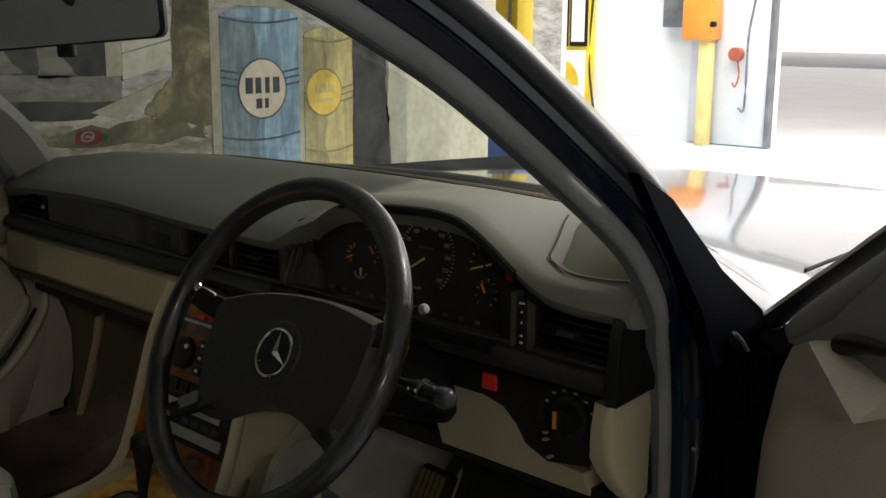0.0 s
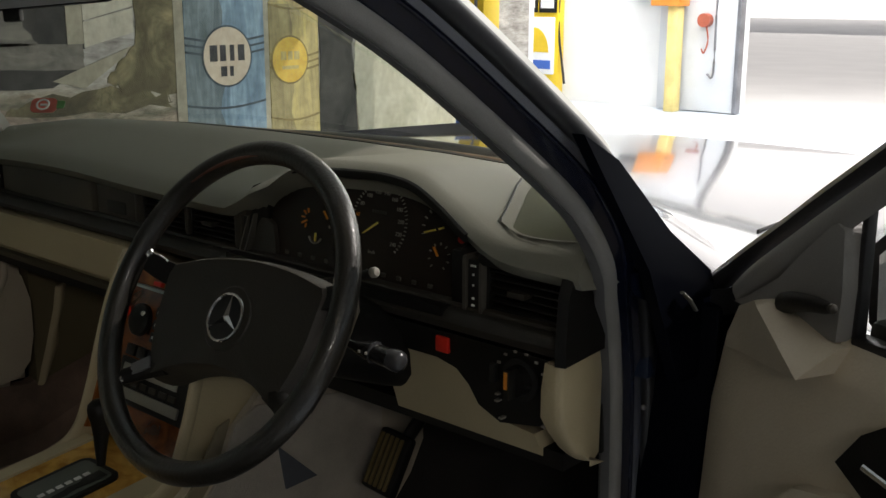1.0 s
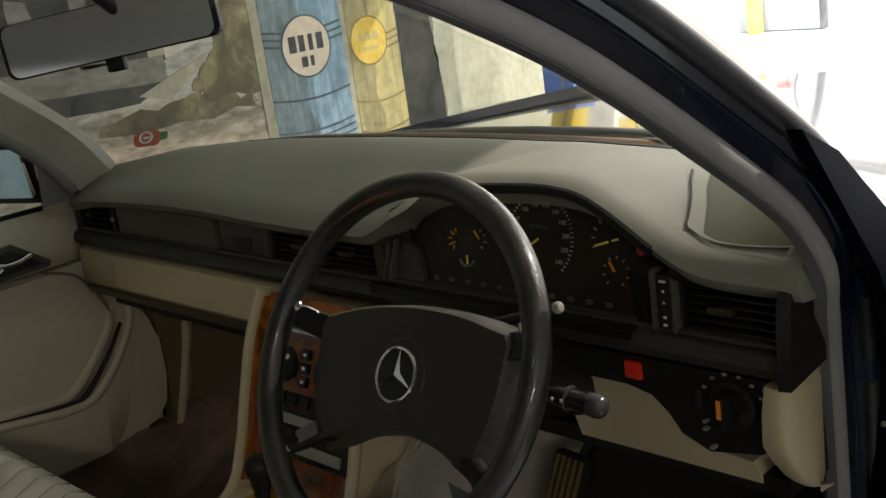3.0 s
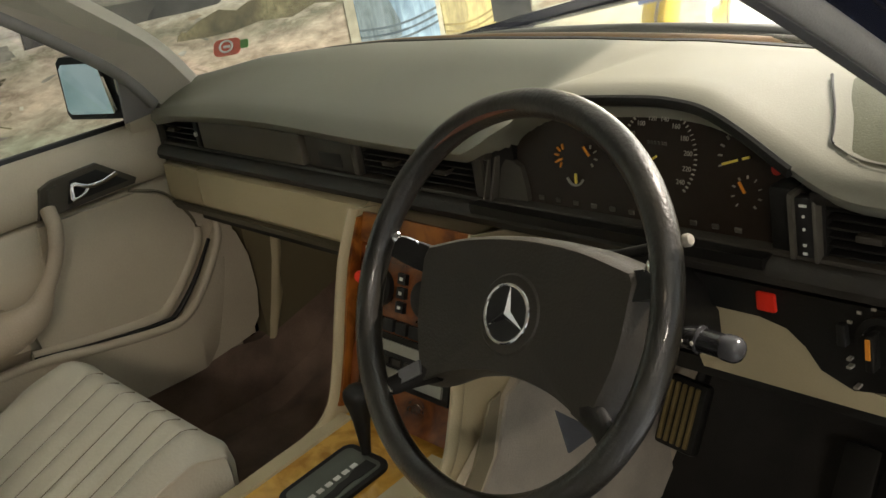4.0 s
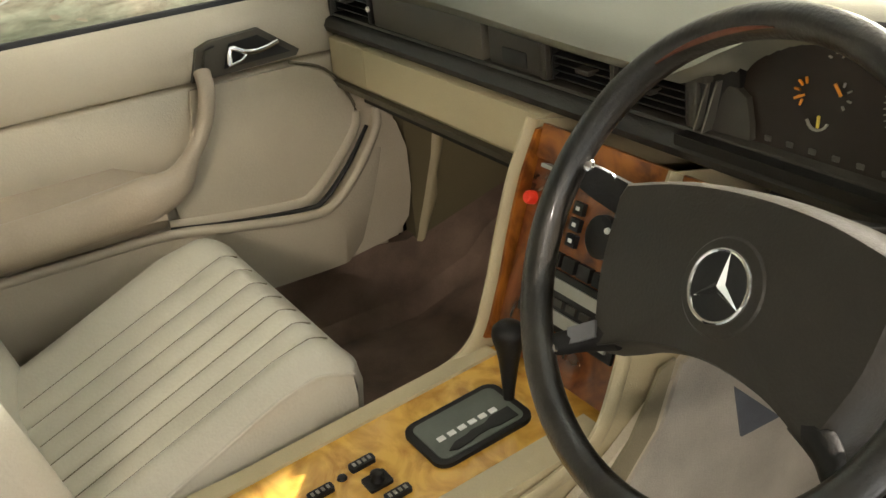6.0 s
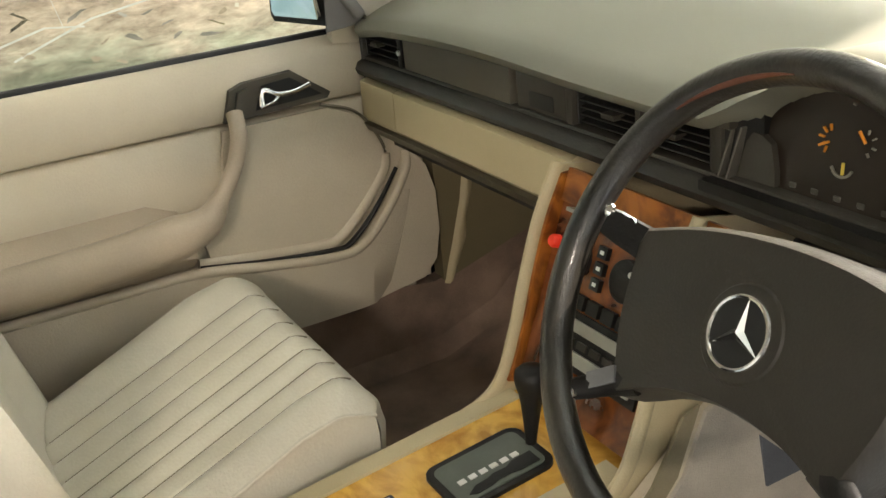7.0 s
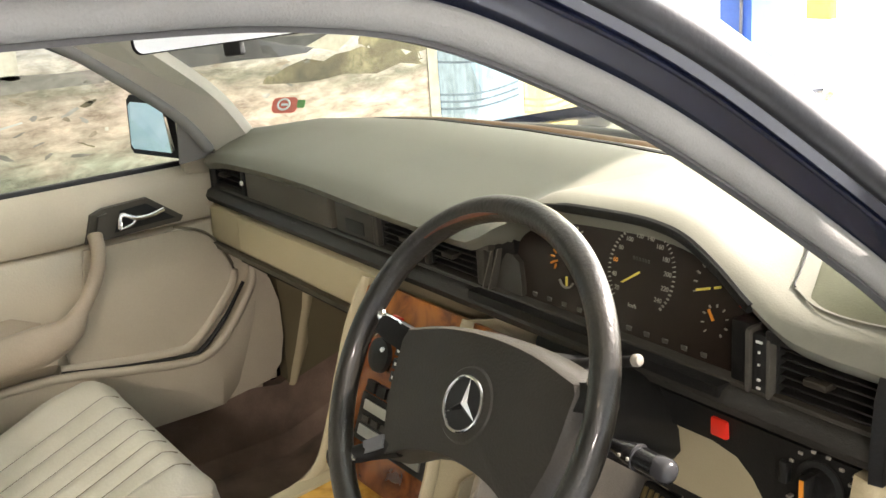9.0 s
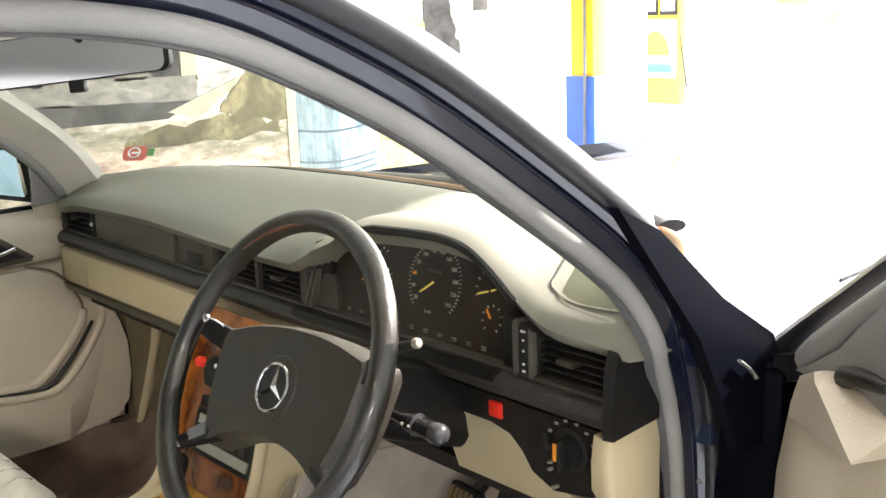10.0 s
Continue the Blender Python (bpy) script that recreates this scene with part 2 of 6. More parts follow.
def spline(pts, n=8):
    """A smooth line through the points."""
    P = [Vector(p) for p in pts]
    P = [2 * P[0] - P[1]] + P + [2 * P[-1] - P[-2]]
    out = []
    for i in range(1, len(P) - 2):
        for k in range(n):
            t = k / n
            a, b, c, d = P[i - 1], P[i], P[i + 1], P[i + 2]
            out.append(0.5 * (2 * b + (c - a) * t + (2 * a - 5 * b + 4 * c - d) * t * t + (3 * b - a - 3 * c + d) * t ** 3))
    out.append(P[-2])
    return out


def tube(pts, rx, ry=None, up=(0, 0, 1), sides=12, closed=False):
    """A tube of oval section along a line; ry is the half height along up."""
    ry = rx if ry is None else ry
    P = [Vector(p) for p in pts]
    rings = []
    for i, p in enumerate(P):
        a = P[(i - 1) % len(P)] if (closed or i > 0) else p
        b = P[(i + 1) % len(P)] if (closed or i < len(P) - 1) else p
        d = (b - a).normalized()
        s = d.cross(Vector(up))
        s = s.normalized() if s.length > 1e-4 else d.orthogonal().normalized()
        u = s.cross(d).normalized()
        fx = rx(i / max(len(P) - 1, 1)) if callable(rx) else rx
        fy = ry(i / max(len(P) - 1, 1)) if callable(ry) else ry
        rings.append([p + s * fx * math.cos(2 * math.pi * k / sides) + u * fy * math.sin(2 * math.pi * k / sides) for k in range(sides)])
    if closed:
        rings.append(rings[0])
        bm = loft(rings, True, False)
        bmesh.ops.remove_doubles(bm, verts=bm.verts, dist=1e-5)
        return bm
    return loft(rings)


def prism(outline, a, b):
    """A plate: the outline swept from offset vector a to offset vector b."""
    A, B = Vector(a), Vector(b)
    return loft([[Vector(p) + A for p in outline], [Vector(p) + B for p in outline]])


def softened(bm, width, seg=2, angle=30):
    es = [e for e in bm.edges if len(e.link_faces) == 2 and e.calc_face_angle(0) > radians(angle)]
    bmesh.ops.bevel(bm, geom=es, offset=width, segments=seg, affect="EDGES", profile=0.5, clamp_overlap=True)
    return bm


def disc(c, normal, r, h, sides=24, r2=None):
    """A short cylinder or cone on c along the normal."""
    n = Vector(normal).normalized()
    u = n.orthogonal().normalized()
    v = n.cross(u)
    c = Vector(c)
    r2 = r if r2 is None else r2
    return loft([[c + (u * math.cos(2 * math.pi * k / sides) + v * math.sin(2 * math.pi * k / sides)) * rr + n * hh for k in range(sides)] for rr, hh in ((r, 0), (r2, h))])


def lathe(c, axis, prof, sides=24):
    """Rings of (radius, height) turned round the axis through c."""
    n = Vector(axis).normalized()
    u = n.orthogonal().normalized()
    v = n.cross(u)
    c = Vector(c)
    return loft([[c + (u * math.cos(2 * math.pi * k / sides) + v * math.sin(2 * math.pi * k / sides)) * r + n * h for k in range(sides)] for r, h in prof])


def lerp_table(rows, x):
    """Smooth value at x from rows of (x, value)."""
    if x <= rows[0][0]:
        return rows[0][1]
    for (a, u), (b, v) in zip(rows, rows[1:]):
        if x <= b:
            k = (x - a) / (b - a)
            return u + (v - u) * k
    return rows[-1][1]


# ---- the hall ----
def structure(name, bm, mat, label, category, smooth=0):
    return tagged(part(name, bm, mat, None, smooth=smooth), label, category, kind="structure")


structure("floor", block(-9, 8, -7, 10, -0.12, 0.0), FLOORM, "pale grey-blue painted concrete workshop floor", "floor")
structure("ground", block(-60, 60, 10.0, 120, -0.16, -0.04), ASPHALT, "sunlit pale concrete yard outside the entrance", "ground")
# unseen roof opening added ahead of the driver's side; its edge shadows the dashboard
SUN_CUT = Vector((0.132, 0.10, 0.968)) + SUN * ((3.6 - 0.968) / SUN.z)


def sun_cut_x(y):
    return SUN_CUT.x - 0.24 * (y - SUN_CUT.y)


structure("ceiling", joined(prism([(-9, -7, 3.6), (sun_cut_x(-7), -7, 3.6), (sun_cut_x(5), 5, 3.6), (-9, 5, 3.6)], (0, 0, 0), (0, 0, 0.15)), block(-9, -5.5, 5.0, 8.9, 3.6, 3.75), block(-9, 4.4, 8.9, 10, 3.6, 3.75), prism([(sun_cut_x(-7) + 0.002, -7, 3.6), (8, -7, 3.6), (8, 2.30, 3.6), (sun_cut_x(2.30) + 0.002, 2.30, 3.6)], (0, 0, 0), (0, 0, 0.15))), CEILM, "off-white workshop ceiling with added openings that shape the light", "ceiling")
# unseen shaft, added to hold the far bay lamp's light off the car
structure("lamp_shaft", joined(block(-5.6, -5.5, 4.9, 9.0, 3.6, 5.7), block(2.5, 2.6, 4.9, 9.0, 3.6, 5.7), block(-5.5, 2.5, 4.9, 5.0, 3.6, 5.7), block(-5.5, 2.5, 8.9, 9.0, 3.6, 5.7)), WALLW, "unseen white shaft added round the far bay lamp", "ceiling")
structure("wall_mural", block(-2.85, -2.65, -7, 4.3, 0.0, 3.6), WALLW, "plastered wall that carries a painted mural", "wall")
structure("wall_back", block(-2.65, 8, -7.2, -7.0, 0.0, 3.6), WALLW, "white plastered back wall", "wall")
structure("wall_far", block(-9, -3.84, 9.4, 9.6, 0.0, 3.6), WALLW, "white painted far wall", "wall")
structure("wall_side", block(-9.2, -9, -7, 10, 0.0, 3.6), WALLW, "white painted side wall", "wall")
structure("wall_right", joined(block(8, 8.2, -7, -2.2, 0, 3.6), block(8, 8.2, 4.2, 10, 0, 3.6), block(8, 8.2, -2.2, 4.2, 3.2, 3.6)), WALLW, "white painted wall with a wide entrance", "wall")
structure("wall_front", joined(block(4.4, 8, 9.8, 10, 0, 3.6), block(-3.62, 4.4, 9.8, 10, 3.4, 3.6)), WALLW, "white painted wall beside the entrance", "wall")

# glowing plane added for the overexposed distance beyond the yard; it lights the hall
BRIGHT = glow("distance_glow", (1.0, 0.99, 0.97), 3.2)
structure("backdrop", block(-60, 60, 60, 60.3, -0.1, 26), BRIGHT, "added glowing plane for the overexposed distance beyond the yard", "backdrop")

# ---- car: shell ----
car = thing("saloon_car", (0, 0.6, 0), "dark navy blue saloon car body with the driver's door open", "car")


def aperture(side=1, off=0.0, out=0.0):
    """The line of a front door opening, from the roof down the screen pillar to the sill; off pushes it outwards from the opening."""
    pts = [(0.600, -1.10, 1.243), (0.600, -0.80, 1.243), (0.603, -0.588, 1.239), (0.605, -0.50, 1.232), (0.610, -0.43, 1.217), (0.618, -0.36, 1.186), (0.633, -0.275, 1.137),
           (0.653, -0.175, 1.063), (0.672, -0.09, 0.993)]
    if side > 0:
        pts += [(0.676, -0.027, 0.931), (0.659, 0.018, 0.878), (0.641, 0.058, 0.812), (0.632, 0.080, 0.745), (0.629, 0.090, 0.62), (0.629, 0.090, 0.45)]
    else:
        pts += [(0.684, -0.043, 0.935), (0.690, -0.012, 0.880), (0.692, 0.006, 0.81), (0.693, 0.015, 0.745), (0.693, 0.02, 0.62), (0.693, 0.02, 0.45)]
    line = spline(pts, 6)
    res = []
    for i, p in enumerate(line):
        d = (line[min(i + 1, len(line) - 1)] - line[max(i - 1, 0)]).normalized()
        nrm = Vector((0, -d.z, d.y)).normalized()
        if nrm.y + nrm.z < 0:
            nrm = -nrm
        q = p + nrm * (off + (0.014 * max(0.0, min(1.0, (p.z - 0.89) / 0.09)) if side > 0 else 0.0)) + Vector((out, 0, 0))
        res.append(Vector((q.x * side, q.y, q.z)))
    return res


def band(a, b, thick=(0, 0, 0)):
    """A strip between two lines, given some depth."""
    t = Vector(thick)
    rings = [[p, q, q + t, p + t] for p, q in zip(a, b)]
    return loft(rings)


for side, nm in ((1, "driver"), (-1, "passenger")):
    # fabric seal, painted flange, rubber gasket, bright outer strip
    if side == 1:
        part("door_seal", tube(aperture(side, 0.001, 0.006), 0.0108, 0.0102, up=(1, 0, 0), sides=14), SEAL, car, "pale grey fabric-covered door seal")
        # darker strip along the seal puts its shadow side into the colour
        part("seal_shadow_side", band(aperture(side, -0.0125, 0.010), aperture(side, -0.004, 0.002), (-0.012 * side, 0, 0)), TRIM_D, car, "strip coloured darker as the shadow side of the seal")
        part("door_flange", band(aperture(side, 0.008, 0.000), aperture(side, 0.029, 0.012), (-0.02 * side, 0, 0)), NAVY, car, "navy painted door flange")
        part("flange_bead", tube(aperture(side, 0.030, 0.013), 0.0022, 0.0022, up=(1, 0, 0), sides=8), NAVY, car)
        part("door_flange", band(aperture(side, 0.031, 0.010), aperture(side, 0.042, 0.020), (-0.02 * side, 0, 0)), NAVY, car)
        part("rubber_gasket", tube(aperture(side, 0.050, 0.021), 0.011, 0.010, up=(1, 0, 0), sides=10), RUBBER, car, "black rubber door gasket")
        part("pillar_strip", band(aperture(side, 0.059, 0.020)[:50], aperture(side, 0.076, 0.008)[:50], (-0.012 * side, 0.0, 0.0)), SILVER, car, "bright windscreen pillar strip")
    else:
        part("door_seal", tube(aperture(side, 0.0, 0.006)[:56], 0.012, 0.012, up=(1, 0, 0), sides=10), SEAL, car, "grey fabric-covered door seal")
    # inner trim between the seal and the windscreen
    if side == 1:
        a, b = aperture(side, 0.006, -0.012), aperture(side, 0.036, -0.050)
    else:
        a, b = aperture(side, 0.004, -0.002), aperture(side, 0.055, -0.048)
    part("pillar_trim", band(a[:50 if side > 0 else 66], b[:50 if side > 0 else 66], (0.0, 0.012, 0.012)), TRIM, car, "pale grey-beige padded pillar trim")

# pillar foot in the shaded navy
part("pillar_panel", softened(prism([(0.694, -0.10, 1.070), (0.694, -0.04, 1.040), (0.700, 0.055, 0.956), (0.702, 0.145, 0.898), (0.704, 0.160, 0.862), (0.704, 0.140, 0.78), (0.700, 0.09, 0.78), (0.698, 0.02, 0.92)], (0, 0, 0), (0.014, 0, 0)), 0.005, 3), NAVYD, car, "navy foot of the windscreen pillar, coloured as in shade")

# bonnet, wings and cowl
def bonnet_z(x, y):
    return 0.905 - 0.048 * (y - 0.45) - 0.03 * ((y - 0.45) / 1.3) ** 2 - 0.045 * (abs(x) / 0.72) ** 3


rings = []
SCREEN = [(-0.72, 0.16), (-0.655, 0.17), (-0.5, 0.33), (-0.3, 0.405), (0, 0.425), (0.3, 0.405), (0.5, 0.33), (0.655, 0.17), (0.72, 0.16)]
for i in range(15):
    t = i / 14
    row = []
    for j in range(25):
        x = (0.72 - 0.05 * t ** 2) * (j / 12 - 1)
        y = lerp_table(SCREEN, x) * (1 - t) + 1.75 * t
        row.append((x, y, bonnet_z(x, max(y, 0.45)) - 0.012 * (1 - min(t * 8, 1))))
    rings.append(row + [(row[-1][0], row[-1][1], 0.78), (row[0][0], row[0][1], 0.78)])
part("bonnet", loft(rings), NAVY, car, "dark navy glossy bonnet")
for s in (1, -1):
    rings = []
    for i in range(12):
        y = 0.20 + 1.58 * i / 11
        z = 0.872 - 0.05 * (i / 11) ** 1.6
        rings.append([(s * 0.715, y, z), (s * 0.79, y, z - 0.012), (s * 0.845, y, z - 0.06), (s * 0.855, y, z - 0.16), (s * 0.84, y, 0.30), (s * 0.74, y, 0.30)])
    part("front_wing", loft(rings), NAVY, car, "navy painted front wing")
part("front_end", softened(block(-0.84, 0.84, 1.70, 1.76, 0.3, 0.735), 0.02), NAVY, car)
part("wiper_arm", tube(spline([(-0.05, 0.40, 0.925), (0.2, 0.375, 0.945), (0.38, 0.30, 0.955)], 5), 0.008, 0.005), BLACK, car, "black wiper arm")
part("windscreen_gasket", tube(spline([(-0.63, 0.11, 0.945), (-0.5, 0.27, 0.942), (-0.3, 0.345, 0.94), (0, 0.365, 0.94), (0.3, 0.345, 0.94), (0.5, 0.27, 0.942), (0.63, 0.11, 0.945)], 6), 0.014, 0.012), AMBER, car, "dark amber-brown windscreen gasket")
cw = spline([(x, y + 0.030, z + 0.010) for x, y, z in ((-0.5, 0.27, 0.915), (-0.3, 0.345, 0.928), (0, 0.365, 0.938), (0.3, 0.345, 0.94), (0.46, 0.285, 0.941))], 6)
part("wiper_cowl", tube(cw, 0.022, 0.009, sides=10), RUBBER, car, "black cowl strip below the windscreen")
cp = [(-0.60 + 1.2 * i / 40) for i in range(41)]
part("cowl_panel", loft([[(x, lerp_table(SCREEN, x) - 0.045, 0.934), (x, lerp_table(SCREEN, x) + 0.03, bonnet_z(x, 0.45) + 0.006), (x, lerp_table(SCREEN, x) + 0.10, bonnet_z(x, 0.45) + 0.002), (x, lerp_table(SCREEN, x) + 0.10, 0.86), (x, lerp_table(SCREEN, x) - 0.045, 0.86)] for x in cp]), RUBBER, car, "matt black cowl panel")
part("shut_line", tube([(x, y, bonnet_z(x, y) + 0.001) for x, y in [(0.622 - 0.10 * k, 0.46 + 1.1 * k) for k in [j / 14 for j in range(15)]]], 0.0022, 0.0022, sides=6), DARK, car, "dark bonnet shut line")

ca = spline([(0.686, 0.030, 0.908), (0.672, 0.068, 0.932), (0.65, 0.10, 0.943), (0.59, 0.18, 0.943), (0.50, 0.27, 0.940)], 6)
cb = spline([(0.716, 0.115, 0.868), (0.716, 0.165, 0.868), (0.705, 0.215, 0.874), (0.65, 0.29, 0.884), (0.55, 0.38, 0.893)], 6)
part("scuttle_corner", loft([[p, p.lerp(q, 0.35) + Vector((0, 0, 0.006)), p.lerp(q, 0.7) + Vector((0, 0, 0.003)), q, q - Vector((0, 0, 0.02)), p - Vector((0, 0, 0.02))] for p, q in zip(ca, cb)]), NAVY, car, "glossy navy corner below the windscreen")
# windscreen: bottom line to top line
bot = spline([(-0.655, 0.09, 0.945), (-0.5, 0.27, 0.942), (-0.3, 0.345, 0.94), (0, 0.365, 0.94), (0.3, 0.345, 0.94), (0.5, 0.27, 0.942), (0.655, 0.09, 0.945)], 6)
topl = spline([(-0.56, -0.50, 1.275), (-0.4, -0.42, 1.285), (-0.2, -0.385, 1.29), (0, -0.375, 1.292), (0.2, -0.385, 1.29), (0.4, -0.42, 1.285), (0.56, -0.50, 1.275)], 6)
ws = part("windscreen", loft([[a.lerp(b, k / 6) for a, b in zip(bot, topl)] for k in range(7)], closed=False), SCREENG, car, "clear raked windscreen glass")
ws.visible_shadow = False
# roof, headliner, header
part("roof", softened(prism([(-0.60, -0.40, 1.33), (0.60, -0.40, 1.33), (0.60, -2.3, 1.36), (-0.60, -2.3, 1.36)], (0, 0, 0), (0, 0, 0.05)), 0.02), NAVY, car, "navy painted roof")
part("headliner", prism([(-0.575, -0.46, 1.288), (0.575, -0.46, 1.288), (0.575, -2.3, 1.31), (-0.575, -2.3, 1.31)], (0, 0, 0), (0, 0, 0.02)), TRIM, car, "pale beige fabric headliner")
part("windscreen_header", band([p + Vector((0, 0.02, 0.012)) for p in topl], [p + Vector((0, -0.10, 0.004)) for p in topl], (0, 0, 0.02)), TRIM, car)
part("roof_rail", softened(block(0.585, 0.66, -2.2, -0.55, 1.285, 1.36), 0.02), NAVY, car)
part("roof_rail", softened(block(-0.66, -0.585, -2.2, -0.55, 1.285, 1.36), 0.02), NAVY, car)
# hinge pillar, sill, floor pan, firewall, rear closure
part("hinge_pillar", softened(block(0.59, 0.738, 0.128, 0.20, 0.25, 0.862), 0.006), NAVYD, car, "navy door hinge pillar, coloured as in shade")
part("sill", softened(block(0.66, 0.80, -2.2, 0.2, 0.22, 0.40), 0.02), NAVY, car)
part("sill", softened(block(-0.82, -0.735, -2.2, 0.2, 0.22, 0.42), 0.02), NAVY, car)
part("floor_pan", block(-0.75, 0.75, -2.2, 0.45, 0.22, 0.26), BLACK, car)
part("firewall", block(-0.70, 0.70, 0.40, 0.43, 0.25, 0.86), BLACK, car)
part("rear_panel", block(-0.82, -0.60, -2.6, -1.25, 0.0, 1.3), NAVY, car)
part("rear_panel", block(0.60, 0.82, -2.6, -1.25, 0.0, 0.88), NAVY, car)
part("kick_panel", softened(prism([(-0.735, 0.066, 0.43), (-0.735, 0.42, 0.53), (-0.735, 0.42, 0.88), (-0.735, 0.066, 0.88)], (0, 0, 0), (0.035, 0, 0)), 0.006), KICKV, car, "olive-beige kick panel")
part("kick_trim", softened(loft([[(-0.7005, y, z), (-0.692, y + 0.006, z), (-0.691, y + w * 0.6, z + 0.004), (-0.7005, y + w, z + 0.006)] for y, w, z in ((0.066, 0.020, 0.425), (0.076, 0.026, 0.46), (0.088, 0.030, 0.495), (0.100, 0.022, 0.535), (0.112, 0.024, 0.575), (0.120, 0.026, 0.62))]), 0.003), CREAM, car, "cream plastic footwell trim strip", smooth=60)
part("kick_panel", block(0.600, 0.615, 0.12, 0.40, 0.25, 0.76), CREAM, car)

# passenger footwell
foot = thing("floor_carpet", (-0.4, 0, 0.26), "brown pile carpet in the passenger footwell", "carpet")
rings = []
for i in range(18):
    x = -0.725 + 0.035 * min(i, 3) / 3 + 0.58 * max(0, i - 3) / 14
    wob = 0.006 * math.sin(i * 1.7) + (0.10 * (1 - i / 3) ** 2 if i < 3 else 0)
    rings.append([(x, -0.9, 0.285 + wob), (x, -0.2, 0.285 + wob), (x, 0.05, 0.29 + wob), (x, 0.17, 0.33 + wob), (x, 0.27, 0.43), (x, 0.36, 0.58), (x, 0.38, 0.70)])
part("carpet_sheet", loft(rings, closed=False), CARPET, foot)
part("carpet_side", softened(prism([(-0.738, -0.9, 0.28), (-0.738, 0.40, 0.28), (-0.738, 0.40, 0.525), (-0.738, 0.05, 0.43), (-0.738, -0.1, 0.45), (-0.738, -0.9, 0.45)], (0, 0, 0), (0.03, 0, 0)), 0.008), CARPET, foot)
part("toe_board", prism([(-0.70, 0.27, 0.55), (-0.12, 0.27, 0.58), (-0.12, 0.36, 0.72), (-0.70, 0.36, 0.72)], (0, -0.01, 0.01), (0, 0.01, -0.01)), KICKV, foot, "olive-beige toe board")
foot2 = thing("floor_carpet", (0.4, 0, 0.26), "carpet in the driver's footwell, darkened for the shade there", "carpet")
rings = []
for i in range(15):
    x = 0.10 + 0.57 * i / 14
    wob = 0.006 * math.sin(i * 1.7)
    rings.append([(x, -0.9, 0.285 + wob), (x, -0.2, 0.285 + wob), (x, 0.05, 0.29 - wob), (x, 0.17, 0.33 + wob), (x, 0.27, 0.43), (x, 0.36, 0.58), (x, 0.38, 0.70)])
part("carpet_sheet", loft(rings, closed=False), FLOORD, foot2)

# black block added to stop light leaking in at the dashboard end
part("leak_blocker", block(0.600, 0.632, 0.068, 0.127, 0.68, 0.930), BLACK, car)

# ---- dashboard ----
dash = thing("dashboard", (0, 0.1, 0.8), "beige vinyl dashboard with black vent band and cream lower panels", "dashboard")
BACK = [(-0.70, 0.908), (-0.60, 0.921), (-0.35, 0.930), (-0.1, 0.924), (0.085, 0.922), (0.11, 0.928), (0.14, 0.943), (0.17, 0.963), (0.20, 0.981), (0.235, 0.988), (0.34, 0.994), (0.385, 0.993),
        (0.42, 0.987), (0.465, 0.969), (0.507, 0.951), (0.540, 0.937), (0.565, 0.929), (0.60, 0.926), (0.67, 0.925)]
EDGE = [(-0.70, -0.046), (0.08, -0.048), (0.13, -0.032), (0.18, -0.020), (0.30, -0.014), (0.40, -0.014), (0.46, -0.022), (0.52, -0.038), (0.58, -0.046), (0.67, -0.046)]
BACK = [(p.x, p.y) for p in spline([(u, v, 0) for u, v in BACK], 6)]
EDGE = [(p.x, p.y) for p in spline([(u, v, 0) for u, v in EDGE], 6)]
FRONT = [(-0.70, 0.02), (-0.62, 0.10), (-0.56, 0.19), (-0.5, 0.255), (-0.4, 0.31), (-0.2, 0.345), (0, 0.355), (0.2, 0.345), (0.4, 0.31), (0.5, 0.255), (0.56, 0.19), (0.62, 0.10), (0.67, 0.04)]


def top_point(x, k):
    yb = lerp_table(EDGE, x)
    yf = lerp_table(FRONT, x)
    zb = lerp_table(BACK, x)
    y = yb + (yf - yb) * k
    zf = 0.945
    crest = 0.968
    z = zb + (crest - zb) * min(k / 0.55, 1) ** 0.8 if zb < crest else zb + (crest - zb) * min(k / 0.7, 1) ** 1.4
    if k > 0.7:
        z += (zf - crest) * ((k - 0.7) / 0.3) ** 1.5
    fold = max(0.0, -0.45 - 0.77 * (y + 0.03) - x)
    z -= 0.085 * fold * min(k / 0.2, 1)
    if k < 0.08:
        z -= 0.010 * (1 - k / 0.08) ** 2
    return (x, y, z)


xs = [-0.70 + 1.37 * i / 110 for i in range(111)]
ks = [0, 0.02, 0.05, 0.08, 0.15, 0.25, 0.35, 0.45, 0.55, 0.65, 0.72, 0.8, 0.86, 0.9, 0.95, 1.0]
rings = []
for x in xs:
    up = [top_point(x, k) for k in ks]
    zb = up[0][2]
    rings.append(up + [(x, up[-1][1], 0.90), (x, up[0][1] + 0.06, min(zb - 0.02, 0.90)), (x, up[0][1] + 0.008, zb - 0.012)])
part("top_pad", loft(rings), DASH, dash, "beige soft vinyl dashboard top with an instrument hood", smooth=50)
# defroster slot
sl = [Vector(top_point(x, 0.86)) + Vector((0, 0, 0.0015)) for x in xs if -0.52 < x < 0.55]
part("defroster_slot", band(sl, [p + Vector((0, 0.008, 0.0006)) for p in sl], (0, 0, -0.01)), BLACK, dash, "narrow black defroster slot")
fl = [x for x in xs if -0.50 < x < 0.60]
# front strip of the dashboard top in a paler colour
part("front_strip", loft([[Vector(top_point(x, k)) + Vector((0, 0, 0.0025)) for k in (0.90, 0.93, 0.965, 1.0)] for x in fl], closed=False), PALEV, dash, "paler strip of the dashboard top below the windscreen", smooth=60)
# upper face band with openings left for the vents
FY = -0.030


